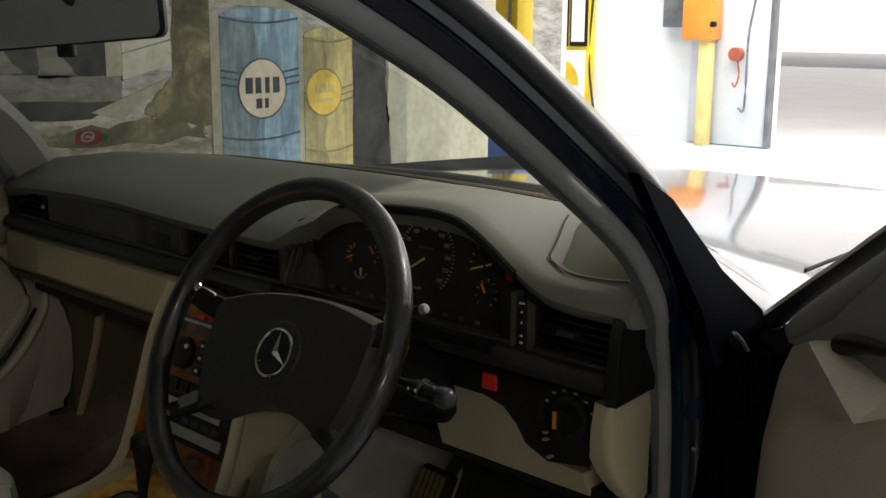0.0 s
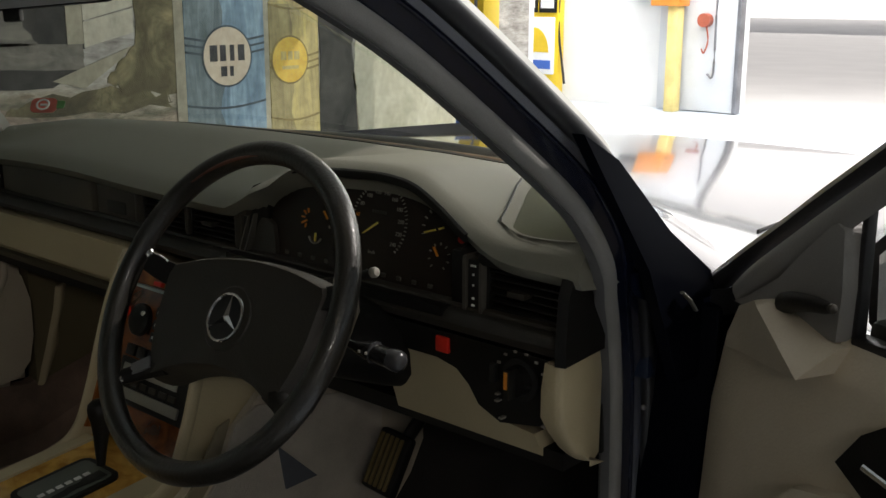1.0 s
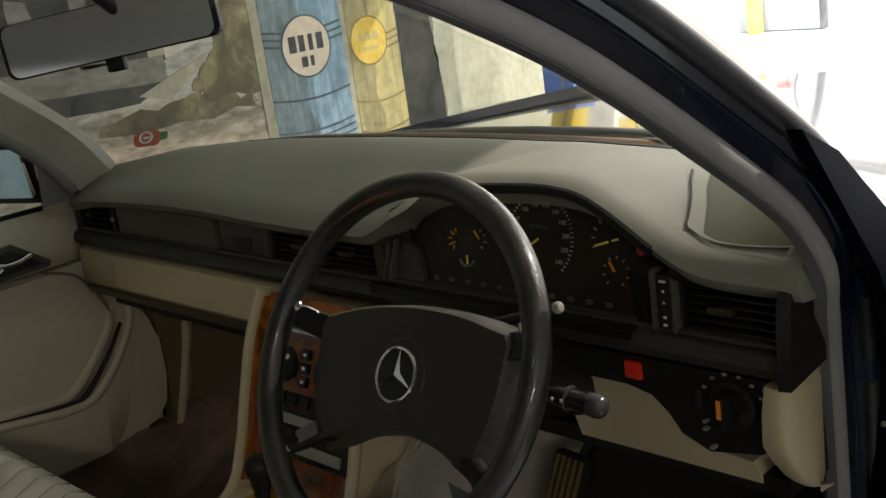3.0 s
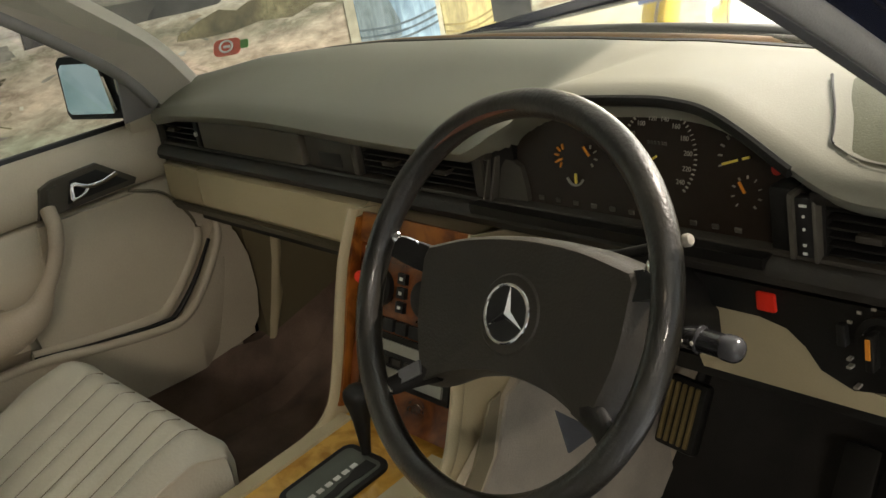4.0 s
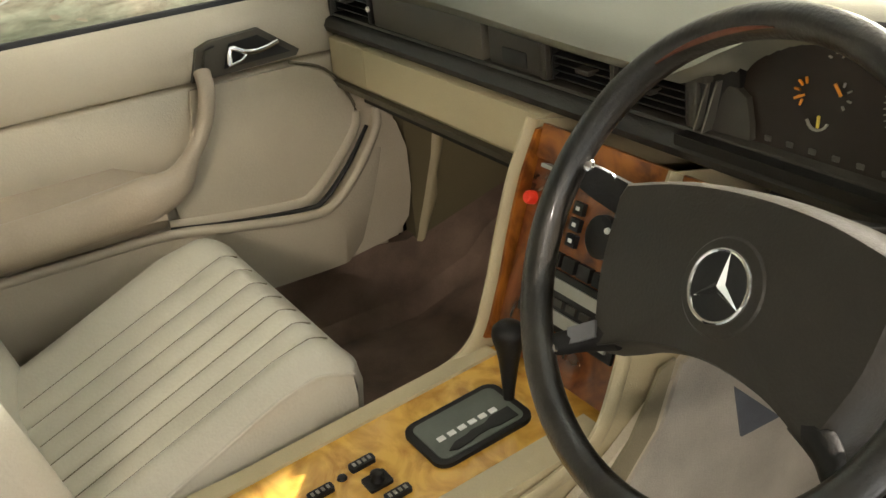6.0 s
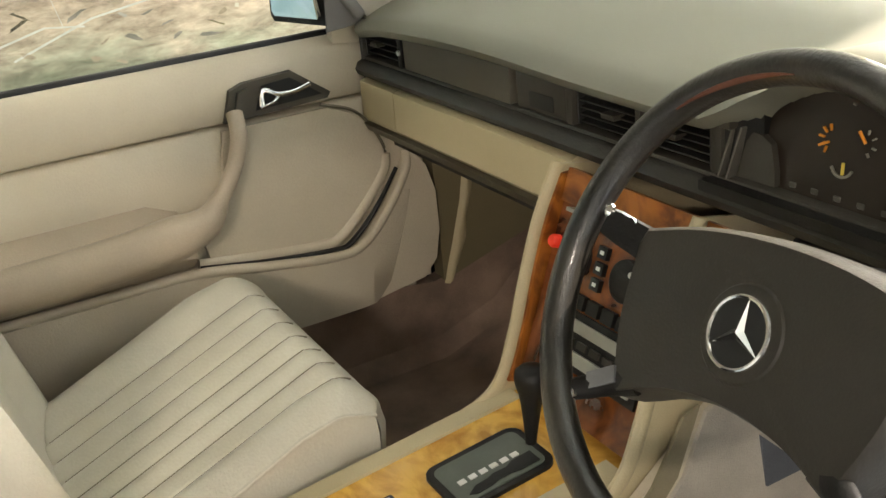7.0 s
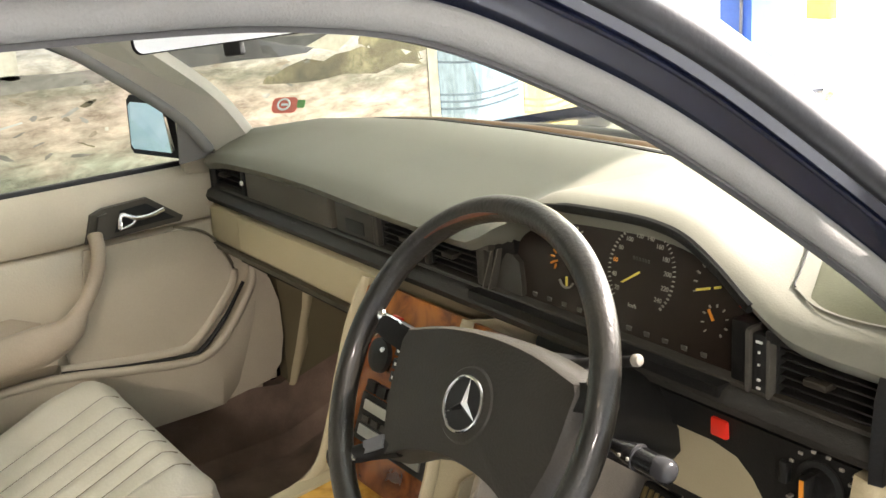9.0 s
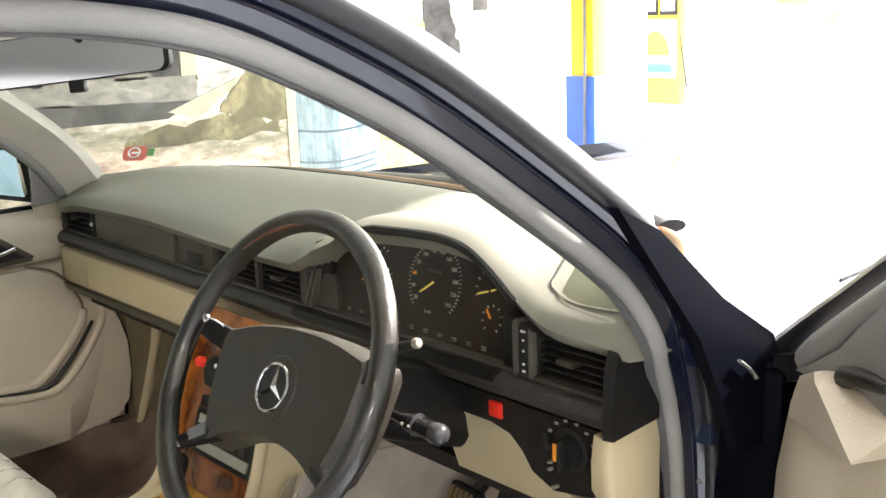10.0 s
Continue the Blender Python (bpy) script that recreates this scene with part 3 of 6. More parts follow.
def face_plate(x0, x1, z0, z1, mat, name="face_panel", y=FY, label="", r=0.004, deep=0.03):
    return part(name, block(x0, x1, y, y + deep, z0, z1, r), mat, dash, label)


face_plate(-0.705, 0.125, 0.902, 0.918, GREYP, y=-0.034, deep=0.06)
face_plate(-0.705, 0.6505, 0.848, 0.856, GREYP, y=-0.034, deep=0.034)
face_plate(-0.555, -0.262, 0.856, 0.906, LIDV, "panel_lid", y=-0.036, label="dark brown-grey dashboard panel lid")
face_plate(-0.253, -0.142, 0.856, 0.904, GREYP, "ashtray_panel", y=-0.032)
part("slot", block(-0.222, -0.170, -0.0335, -0.02, 0.862, 0.882, 0.002), DARK, dash, "black slot")
face_plate(-0.142, -0.128, 0.856, 0.904, GREYP, y=-0.036)
face_plate(0.095, 0.112, 0.854, 0.912, GREYP, y=-0.032)
face_plate(0.487, 0.511, 0.850, 0.916, BLACK, y=-0.030)
face_plate(0.511, 0.5145, 0.850, 0.914, RIBP, "rib", y=-0.037)
face_plate(0.5325, 0.538, 0.850, 0.910, RIBP, "rib", y=-0.037)
face_plate(0.6465, 0.6515, 0.850, 0.908, GREYP, y=-0.036)
face_plate(0.60, 0.650, 0.823, 0.905, BLACK, y=-0.010, deep=0.1)
face_plate(-0.712, -0.700, 0.80, 0.915, GREYP, y=-0.036, deep=0.1)
face_plate(0.53, 0.655, 0.905, 0.918, BLACK, y=-0.036)


def vent(x0, x1, z0, z1, label, tab_at=0.5, slats=5):
    box = part("air_vent", joined(block(x0, x1, 0.012, 0.018, z0, z1), block(x0, x0 + 0.003, -0.028, 0.018, z0, z1), block(x1 - 0.003, x1, -0.028, 0.018, z0, z1)), DARK, dash, label)
    for i in range(slats):
        z = z0 + (z1 - z0) * (i + 0.7) / (slats + 0.4)
        part("slat", moved(block(x0 + 0.003, x1 - 0.003, -0.011, 0.011, -0.0013, 0.0013, 0.0008, 1), pose(0, -0.016, z, 14)), BLACK, box)
    xm = x0 + (x1 - x0) * tab_at
    part("tab", block(xm - 0.012, xm + 0.012, -0.036, -0.020, (z0 + z1) / 2 - 0.004, (z0 + z1) / 2 + 0.003, 0.0015), GREYP, box, "small grey adjuster tab")
    for k in range(4):
        x = x0 + (x1 - x0) * (k + 1) / 5
        part("vane", block(x - 0.0008, x + 0.0008, -0.004, 0.011, z0, z1), BLACK, box)
    return box


vent(-0.700, -0.575, 0.858, 0.903, "black slatted side air vent", 0.35, 4)
vent(-0.128, -0.018, 0.858, 0.903, "black slatted centre air vent", 0.6, 5)
vent(-0.008, 0.095, 0.858, 0.903, "black slatted centre air vent", 0.45, 5)
vent(0.538, 0.6465, 0.854, 0.908, "black slatted side air vent", 0.42, 6)
face_plate(-0.575, -0.562, 0.856, 0.904, BLACK, y=-0.036)
face_plate(-0.018, -0.008, 0.856, 0.904, GREYP, y=-0.034)
part("vent_wheel_slot", block(0.5145, 0.5325, -0.033, -0.02, 0.852, 0.910, 0.002), DARK, dash, "black vent wheel slot with white marks")
for z, w in ((0.903, 0.007), (0.893, 0.002), (0.881, 0.002), (0.866, 0.003), (0.858, 0.004)):
    part("mark", block(0.5235 - w / 2, 0.5235 + w / 2, -0.0345, -0.032, z - 0.0011, z + 0.0011), WHITEP, dash)
part("indicator_dot", disc((-0.566, -0.0365, 0.880), (0, -1, 0), 0.004, 0.003, 12), WHITEP, dash)

# padded rail below the vents
sec = [(0.0, 0.850), (-0.035, 0.851), (-0.044, 0.847), (-0.049, 0.837), (-0.046, 0.828), (-0.035, 0.824), (0.0, 0.824)]
part("padded_rail", softened(loft([[(x, y, z) for y, z in sec] for x in (-0.708, -0.4, -0.1, 0.2, 0.5, 0.658)]), 0.003), RAILV, dash, "black padded rail across the dashboard")
part("end_trim", softened(loft([[(0.6515, yf, z), (0.663, yf + 0.003, z), (0.656, 0.030, z), (0.6515, 0.030, z)] for yf, z in ((-0.056, 0.8225), (-0.056, 0.850), (-0.053, 0.895), (-0.047, 0.914))]), 0.005, 3), BLACK, dash, "black end trim of the dashboard")
# instrument face: a flat panel that fills the arch below the hood
FZ0 = 0.853


def face_y(z):
    return -0.020 + (z - FZ0) * 0.24


fx = [0.118 + 0.372 * i / 40 for i in range(41)]
rings = []
for x in fx:
    z1 = lerp_table(BACK, x) - 0.008
    rings.append([(x, face_y(FZ0), FZ0), (x, face_y(z1) , z1), (x, face_y(z1) + 0.01, z1), (x, face_y(FZ0) + 0.01, FZ0)])
FACEM = material("instrument_glass_black", (0.020, 0.013, 0.009), 0.3, vary=0.15, scale=6, grain=200, bump=0.0, spec=0.2)
part("instrument_face", loft(rings), FACEM, dash, "glossy black instrument panel face")
part("hood_edge", tube([(x, lerp_table(EDGE, x) + 0.001, lerp_table(BACK, x) - 0.014) for x in [0.204 + 0.311 * i / 44 for i in range(45)]], lambda t: 0.005 * min(1.0, 0.2 + t * 6), lambda t: 0.006 * min(1.0, 0.2 + t * 6), sides=8), BLACK, dash, "black edging of the instrument hood")
part("binnacle_cheek", softened(prism([(0.096, -0.030, 0.905), (0.116, -0.027, 0.930), (0.130, -0.022, 0.944), (0.150, -0.015, 0.952), (0.150, -0.013, 0.853), (0.112, -0.026, 0.853)], (0, 0, 0), (0, 0.02, 0)), 0.001), BLACK, dash)
part("binnacle_floor", block(0.10, 0.49, -0.050, 0.0, 0.842, 0.853), BLACK, dash)
part("blanking_panel", softened(prism([(0.127, -0.0255, 0.857), (0.135, -0.0165, 0.902), (0.150, -0.0155, 0.900), (0.163, -0.0170, 0.894), (0.173, -0.0225, 0.872), (0.176, -0.0255, 0.858)], (0, -0.001, 0), (0, 0.006, 0)), 0.001), GREYP, dash, "plain brown-grey blanking panel")
for x in (0.1105, 0.1215):
    part("panel_rib", softened(prism([(x, -0.036, 0.855), (x + 0.0025, -0.036, 0.855), (x + 0.0125, -0.026, 0.906), (x + 0.010, -0.026, 0.906)], (0, 0, 0), (0, 0.012, 0)), 0.0006), RIBP, dash, "worn grey rib")

# lower left: glovebox
def slab(sec, x0, x1, bev=0.003):
    return softened(loft([[(x, y, z) for y, z in sec] for x in (x0, x0 + (x1 - x0) * 0.5, x1)]), bev)


part("glovebox_lid", slab([(-0.036, 0.822), (-0.048, 0.818), (-0.050, 0.760), (-0.040, 0.750), (0.0, 0.750), (0.0, 0.822)], -0.580, -0.120), CREAM, dash, "cream vinyl glovebox lid")
part("glovebox_surround", slab([(-0.036, 0.822), (-0.047, 0.818), (-0.049, 0.762), (-0.040, 0.750), (0.0, 0.750), (0.0, 0.822)], -0.700, -0.583), CREAM, dash)
part("glovebox_lip", slab([(-0.030, 0.752), (-0.0505, 0.749), (-0.045, 0.737), (0.02, 0.712), (0.05, 0.75)], -0.700, -0.115), LIPD, dash, "dark padded lip below the glovebox")
part("underside", block(-0.70, -0.12, 0.0, 0.38, 0.70, 0.72), BLACK, dash)
# lower right: switch panel, knee panel, end cap
part("light_panel", softened(prism([(0.375, -0.038, 0.820), (0.638, -0.038, 0.820), (0.632, -0.030, 0.742), (0.56, -0.028, 0.728), (0.530, -0.030, 0.742), (0.517, -0.032, 0.763), (0.500, -0.034, 0.779), (0.472, -0.036, 0.7865), (0.375, -0.037, 0.7865)], (0, 0, 0), (0, 0.03, 0)), 0.003), BLACK, dash, "black switch panel")
part("knee_panel", softened(prism([(0.375, -0.032, 0.785), (0.472, -0.032, 0.785), (0.498, -0.031, 0.777), (0.515, -0.029, 0.761), (0.527, -0.024, 0.742), (0.555, -0.020, 0.727), (0.60, -0.018, 0.722), (0.60, 0.0, 0.69), (0.375, 0.0, 0.69)], (0, 0, 0), (0, 0.03, 0)), 0.003), CREAM, dash, "cream vinyl knee panel")
part("end_cap", softened(loft([[(xl, yf + 0.003, z), (0.644, yf, z), (0.652, yf + 0.002, z), (0.656, yf + 0.008, z), (0.652, 0.015, z), (0.637, 0.056, z), (xl, 0.056, z)] for xl, yf, z in ((0.633, -0.050, 0.8205), (0.629, -0.050, 0.79), (0.626, -0.046, 0.757), (0.629, -0.036, 0.738), (0.632, -0.018, 0.715), (0.632, 0.0, 0.700), (0.632, 0.03, 0.688))]), 0.002), CREAM, dash, "cream vinyl end cap of the dashboard", smooth=50)
part("lower_shroud", block(0.12, 0.628, 0.0, 0.36, 0.68, 0.70), BLACK, dash)
part("column_cover", block(0.20, 0.385, -0.034, 0.03, 0.735, 0.82, 0.01), BLACK, dash)
part("hazard_switch", block(0.4735, 0.4935, -0.0415, -0.034, 0.7955, 0.8145, 0.002), REDP, dash, "red hazard light switch")
KN = Vector((0.595, -0.038, 0.790))
part("knob_plate", disc(KN, (0, -1, 0), 0.024, 0.003), DARK, dash)
kn = part("light_switch_knob", joined(disc(KN, (0, -1, 0), 0.018, 0.014, 24, 0.016), block(KN.x - 0.004, KN.x + 0.004, KN.y - 0.026, KN.y - 0.01, KN.z - 0.017, KN.z + 0.017, 0.002)), BLACK, dash, "black rotary light switch")
part("pointer", block(KN.x - 0.002, KN.x + 0.002, KN.y - 0.0275, KN.y - 0.025, KN.z - 0.004, KN.z + 0.015), ORANGEP, kn, "orange pointer")
for i in range(6):
    a = radians(155 - i * 26)
    part("mark", moved(block(-0.002, 0.002, -0.0015, 0.0005, -0.0013, 0.0013), pose(KN.x + 0.033 * math.cos(a), -0.038, KN.z + 0.031 * math.sin(a))), DIALW, dash)
for x, z, w in ((0.562, 0.765, 0.005), (0.562, 0.757, 0.006), (0.568, 0.738, 0.006), (0.626, 0.744, 0.006), (0.628, 0.812, 0.005)):
    part("mark", block(x - w * 0.4, x + w * 0.4, -0.0388, -0.03, z - 0.0012, z + 0.0012, 0.0003), DIALW, dash)
part("dimmer_wheel", block(0.553, 0.562, -0.042, -0.03, 0.778, 0.80, 0.002), DARK, dash)
# speaker recess at the driver's corner
def on_top(x, y, lift=0.0):
    k = (y - lerp_table(EDGE, x)) / (lerp_table(FRONT, x) - lerp_table(EDGE, x))
    return Vector((x, y, top_point(x, min(max(k, 0), 1))[2] + lift))


corner = spline([(0.462, 0.130, 0), (0.483, 0.094, 0), (0.509, 0.051, 0), (0.528, 0.015, 0), (0.536, -0.002, 0), (0.549, -0.009, 0), (0.572, -0.017, 0), (0.600, -0.021, 0), (0.630, -0.023, 0), (0.660, -0.024, 0)], 5)
inner = spline([(0.487, 0.125, 0), (0.509, 0.080, 0), (0.530, 0.045, 0), (0.547, 0.012, 0), (0.556, -0.006, 0), (0.563, -0.010, 0), (0.577, -0.0155, 0), (0.601, -0.0195, 0), (0.630, -0.0215, 0), (0.660, -0.0225, 0)], 5)
far = spline([(0.50, 0.20, 0), (0.52, 0.165, 0), (0.54, 0.13, 0), (0.56, 0.10, 0), (0.575, 0.085, 0), (0.59, 0.075, 0), (0.605, 0.065, 0), (0.62, 0.055, 0), (0.635, 0.045, 0), (0.660, 0.030, 0)], 5)
part("recess_edge", loft([[on_top(p.x + (q.x - p.x) * k / 3, p.y + (q.y - p.y) * k / 3, 0.003) for k in range(4)] for p, q in zip(corner, inner)], closed=False), DASH, dash, smooth=60)
part("corner_grille", loft([[on_top(p.x + (q.x - p.x) * k / 5, p.y + (q.y - p.y) * k / 5, 0.0035 if k else 0.002) for k in range(6)] for p, q in zip(inner, far)], closed=False), DASH_GREEN, dash, "green-grey corner grille panel", smooth=60)
part("corner_gap", tube([on_top(p.x, p.y, 0.0034) for p in corner[:22]], lambda t: 0.0016 - 0.0009 * t, lambda t: 0.0012 - 0.0007 * t, sides=6), DARK, dash, "narrow black gap")

# gauges
def on_face(x, z, lift=0.0):
    return Vector((x, face_y(z) - lift, z))


def words(text, x, z, size, mat, parent, lift=0.002):
    cu = bpy.data.curves.new("numeral", "FONT")
    cu.body, cu.size, cu.align_x, cu.align_y, cu.extrude = text, size, "CENTER", "CENTER", 0.0003
    tmp = bpy.data.objects.new("numeral", cu)
    me = bpy.data.meshes.new_from_object(tmp)
    bpy.data.objects.remove(tmp)
    me.transform(Matrix.Translation(on_face(x, z, lift)) @ Matrix.Rotation(radians(90 - 13.5), 4, "X"))
    me.materials.append(mat)
    ob = new("numeral", me)
    ob.parent = parent
    ob.matrix_parent_inverse = parent.matrix_world.inverted()
    return ob


def ring_marks(c, r, a0, a1, n, length, width, mat, parent):
    for i in range(n):
        a = radians(a0 + (a1 - a0) * i / (n - 1))
        p = on_face(c[0] + r * math.cos(a), c[1] + r * math.sin(a), 0.001)
        part("mark", moved(block(-length / 2, length / 2, -0.0012, 0.001, -width / 2, width / 2), Matrix.Translation(p) @ Matrix.Rotation(-a, 4, "Y")), mat, parent)


def gauge(c, r, label):
    return part("gauge", disc(on_face(c[0], c[1], -0.0005), (0, -1, 0.24), r, 0.0004, 40), FACEM, dash, label)


def needle(c, a, r0, r1, mat, parent):
    p = on_face(c[0], c[1], 0.003)
    part("needle", moved(block(r0, r1, -0.001, 0.001, -0.0011, 0.0011), Matrix.Translation(p) @ Matrix.Rotation(-radians(a), 4, "Y")), mat, parent, "orange-yellow needle")


SC = (0.348, 0.922)
g = gauge(SC, 0.048, "black speedometer dial with white numerals")
ring_marks(SC, 0.0455, 222, -42, 45, 0.003, 0.0009, DIALW, g)
for i in range(12):
    a = radians(218 - 256 * i / 11)
    words(str(20 * (i + 1)), SC[0] + 0.0375 * math.cos(a), SC[1] + 0.0365 * math.sin(a), 0.0070, DIALO if i == 2 else DIALW, g)
needle(SC, 213, 0.000, 0.040, YELLOWP, g)
words("km/h", SC[0] - 0.004, SC[1] - 0.036, 0.006, DIALW, g)
for i in range(6):
    part("mark", block(SC[0] - 0.012 + 0.0042 * i, SC[0] - 0.0095 + 0.0042 * i, face_y(SC[1] + 0.012) - 0.002, face_y(SC[1]), SC[1] + 0.011, SC[1] + 0.0145), GREYP, g)
RC = (0.445, 0.928)
g = gauge(RC, 0.030, "black clock dial with white marks")
ring_marks(RC, 0.024, 200, 20, 9, 0.004, 0.0012, DIALW, g)
needle(RC, 198, 0.004, 0.022, YELLOWP, g)
needle(RC, 18, 0.002, 0.010, YELLOWP, g)
AC = (0.452, 0.897)
g = gauge(AC, 0.019, "small black auxiliary dial")
ring_marks(AC, 0.015, 230, -50, 9, 0.003, 0.001, DIALW, g)
needle(AC, 118, 0.001, 0.013, DIALO, g)
part("red_zone", disc(on_face(0.482, 0.922, 0.001), (0, -1, 0.24), 0.0055, 0.001, 16), REDP, dash)
LC = (0.238, 0.908)
g = gauge(LC, 0.040, "black fuel and temperature dial cluster")
ring_marks((0.222, 0.910), 0.010, 250, 100, 5, 0.006, 0.0016, DIALO, g)
needle((0.222, 0.908), 205, 0.0, 0.012, DIALO, g)
ring_marks((0.258, 0.913), 0.010, 80, -60, 4, 0.004, 0.0013, DIALW, g)
needle((0.260, 0.914), 125, 0.0, 0.012, DIALO, g)
ring_marks((0.240, 0.893), 0.012, 215, 325, 7, 0.002, 0.005, DIALW, g)
needle((0.243, 0.884), 85, 0.0, 0.011, YELLOWP, g)
ring_marks((0.247, 0.940), 0.008, 160, 40, 3, 0.003, 0.0014, DIALW, g)
for i in range(11):
    x = 0.186 + 0.0255 * i
    part("warning_symbol", block(x, x + 0.008, face_y(0.862) - 0.0012, face_y(0.862) + 0.002, 0.8595, 0.8645, 0.0006, 1), RIBP, dash)

# ---- steering wheel ----
A = radians(29.5)
WC = Vector((0.368, -0.2593, 0.8755))
WM = Matrix.Translation(WC) @ Matrix.Rotation(-A, 4, "X") @ Matrix.Rotation(radians(90), 4, "X") @ Matrix.Rotation(radians(4.5), 4, "Z")
wheel = thing("steering_wheel", WC, "black leather four-spoke steering wheel with a padded hub", "steering wheel")


def wpart(name, bm, mat, parent, label="", smooth=40):
    return part(name, moved(bm, WM), mat, parent, label, smooth)


RR, RT = 0.174, 0.0130
wpart("rim", tube([(RR * math.cos(2 * math.pi * i / 96), RR * math.sin(2 * math.pi * i / 96), 0.0) for i in range(96)], RT, RT, up=(0, 0, 1), sides=16, closed=True), RIMLEATHER, wheel, "worn shiny black leather rim")
pad_out = spline([(-0.128, 0.044, 0), (-0.07, 0.057, 0), (0, 0.062, 0), (0.07, 0.057, 0), (0.132, 0.043, 0)], 4) + \
    spline([(0.137, 0.034, 0), (0.131, -0.03, 0), (0.113, -0.083, 0)], 4) + \
    spline([(0.105, -0.090, 0), (0.06, -0.072, 0), (0, -0.064, 0), (-0.06, -0.072, 0), (-0.105, -0.090, 0)], 4) + \
    spline([(-0.112, -0.083, 0), (-0.128, -0.03, 0), (-0.133, 0.032, 0)], 4)
cen = Vector((0, -0.012, 0))
rings = []
for s, z in ((0.95, -0.056), (1.0, -0.046), (1.0, -0.032), (0.985, -0.020), (0.955, -0.009), (0.915, -0.004), (0.6, -0.001), (0.25, 0.000)):
    rings.append([cen + (p - cen) * s + Vector((0, 0, z - 0.012)) for p in pad_out])
wpart("worn_edge", tube([((RR - 0.0085) * math.cos(radians(a)), (RR - 0.0085) * math.sin(radians(a)), 0.0104) for a in range(92, 131, 3)], lambda t: 0.0004 + 0.0024 * math.sin(math.pi * t), 0.0012, sides=6), WORNR, wheel, "reddish worn patch on the rim")
hub = wpart("hub_pad", loft(rings), WHEELP, wheel, "dark grey-brown padded hub", smooth=35)
for sx in (-1, 1):
    wpart("spoke", softened(loft([[(sx * 0.115, 0.040, -0.022), (sx * 0.115, 0.014, -0.020), (sx * 0.115, 0.014, -0.04), (sx * 0.115, 0.040, -0.04)],
                         [(sx * 0.148, 0.046, -0.014), (sx * 0.148, 0.022, -0.014), (sx * 0.148, 0.022, -0.028), (sx * 0.148, 0.046, -0.028)],
                         [(sx * 0.164, 0.050, -0.005), (sx * 0.168, 0.030, -0.005), (sx * 0.168, 0.030, -0.012), (sx * 0.164, 0.050, -0.012)]]), 0.004, 2), BLACK, wheel)
    wpart("pad_clip", tube(spline([(sx * 0.134, 0.020, -0.019), (sx * 0.137, 0.034, -0.018), (sx * 0.135, 0.043, -0.018), (sx * 0.146, 0.047, -0.008), (sx * 0.158, 0.045, -0.004)], 4), 0.0011, 0.0014, sides=6), CHROME, wheel, "thin bright metal clip at the pad end")
    wpart("spoke", tube(spline([(sx * 0.086, -0.070, -0.024), (sx * 0.112, -0.082, -0.020), (sx * 0.128, -0.093, -0.012), (sx * 0.142, -0.101, -0.004)], 4), lambda t: 0.013 - 0.005 * t, lambda t: 0.008 - 0.002 * t, up=(0, 0, 1), sides=12), BLACK, wheel)
    if sx < 0:
        wpart("spoke_plate", softened(prism([(sx * 0.104, -0.066, -0.014), (sx * 0.126, -0.080, -0.010), (sx * 0.120, -0.092, -0.010), (sx * 0.098, -0.078, -0.014)], (0, 0, -0.003), (0, 0, 0.001)), 0.001), STEEL, wheel, "worn bare metal spoke plate")
    wpart("bolt", lathe((sx * 0.153, 0.046, -0.004), (0, 0, 1), [(0.006, 0), (0.006, 0.003), (0.003, 0.005), (0.0005, 0.0055)], 14), CHROME, wheel)
    wpart("bolt", lathe((sx * 0.130, -0.100, -0.006), (0, 0, 1), [(0.005, 0), (0.005, 0.003), (0.0005, 0.005)], 14), CHROME if sx < 0 else BLACK, wheel)
# emblem: ring with a three-pointed shape
EMC = Vector((0.0035, -0.0092, -0.011))
wpart("emblem_dish", lathe(EMC - Vector((0, 0, 0.004)), (0, 0, 1), [(0.038, 0.0), (0.034, 0.0045), (0.029, 0.005)], 40), WHEELP, hub)
wpart("emblem_field", disc(EMC, (0, 0, 1), 0.0255, 0.0012, 40), DARK, hub)
wpart("emblem_ring", tube([EMC + Vector((0.0255 * math.cos(2 * math.pi * i / 48), 0.0255 * math.sin(2 * math.pi * i / 48), 0.003)) for i in range(48)], 0.0018, 0.0018, sides=8, closed=True), CHROME, hub, "round chrome emblem")
for i in range(3):
    a = radians(90 + 120 * i)
    d, s = Vector((math.cos(a), math.sin(a), 0)), Vector((-math.sin(a), math.cos(a), 0))
    wpart("emblem_arm", bm_new([EMC + d * 0.025 + Vector((0, 0, 0.002)), EMC + s * 0.0042 + d * 0.002 + Vector((0, 0, 0.002)), EMC - s * 0.0042 + d * 0.002 + Vector((0, 0, 0.002)), EMC + Vector((0, 0, 0.0055)), EMC - d * 0.002 + Vector((0, 0, 0.002))],
                               [(0, 1, 3), (0, 3, 2), (1, 4, 3), (2, 3, 4), (0, 2, 4, 1)]), CHROME, hub, smooth=0)
# column and stalk
part("column_shroud", tube([WC + Vector((0, 0.03, -0.015)), WC + Vector((0, 0.14, -0.06)), WC + Vector((0, 0.26, -0.11))], 0.055, 0.05), BLACK, wheel, "black steering column shroud")
stalk = part("stalk", tube(spline([(0.410, -0.186, 0.850), (0.460, -0.183, 0.843), (0.492, -0.180, 0.839), (0.515, -0.177, 0.837), (0.534, -0.175, 0.835)], 4), lambda t: 0.0050 + 0.0065 * min(1.0, max(0.0, (t - 0.45) / 0.18)), lambda t: 0.0050 + 0.0045 * min(1.0, max(0.0, (t - 0.45) / 0.18)), sides=14), GLOSSB, wheel, "black indicator stalk")
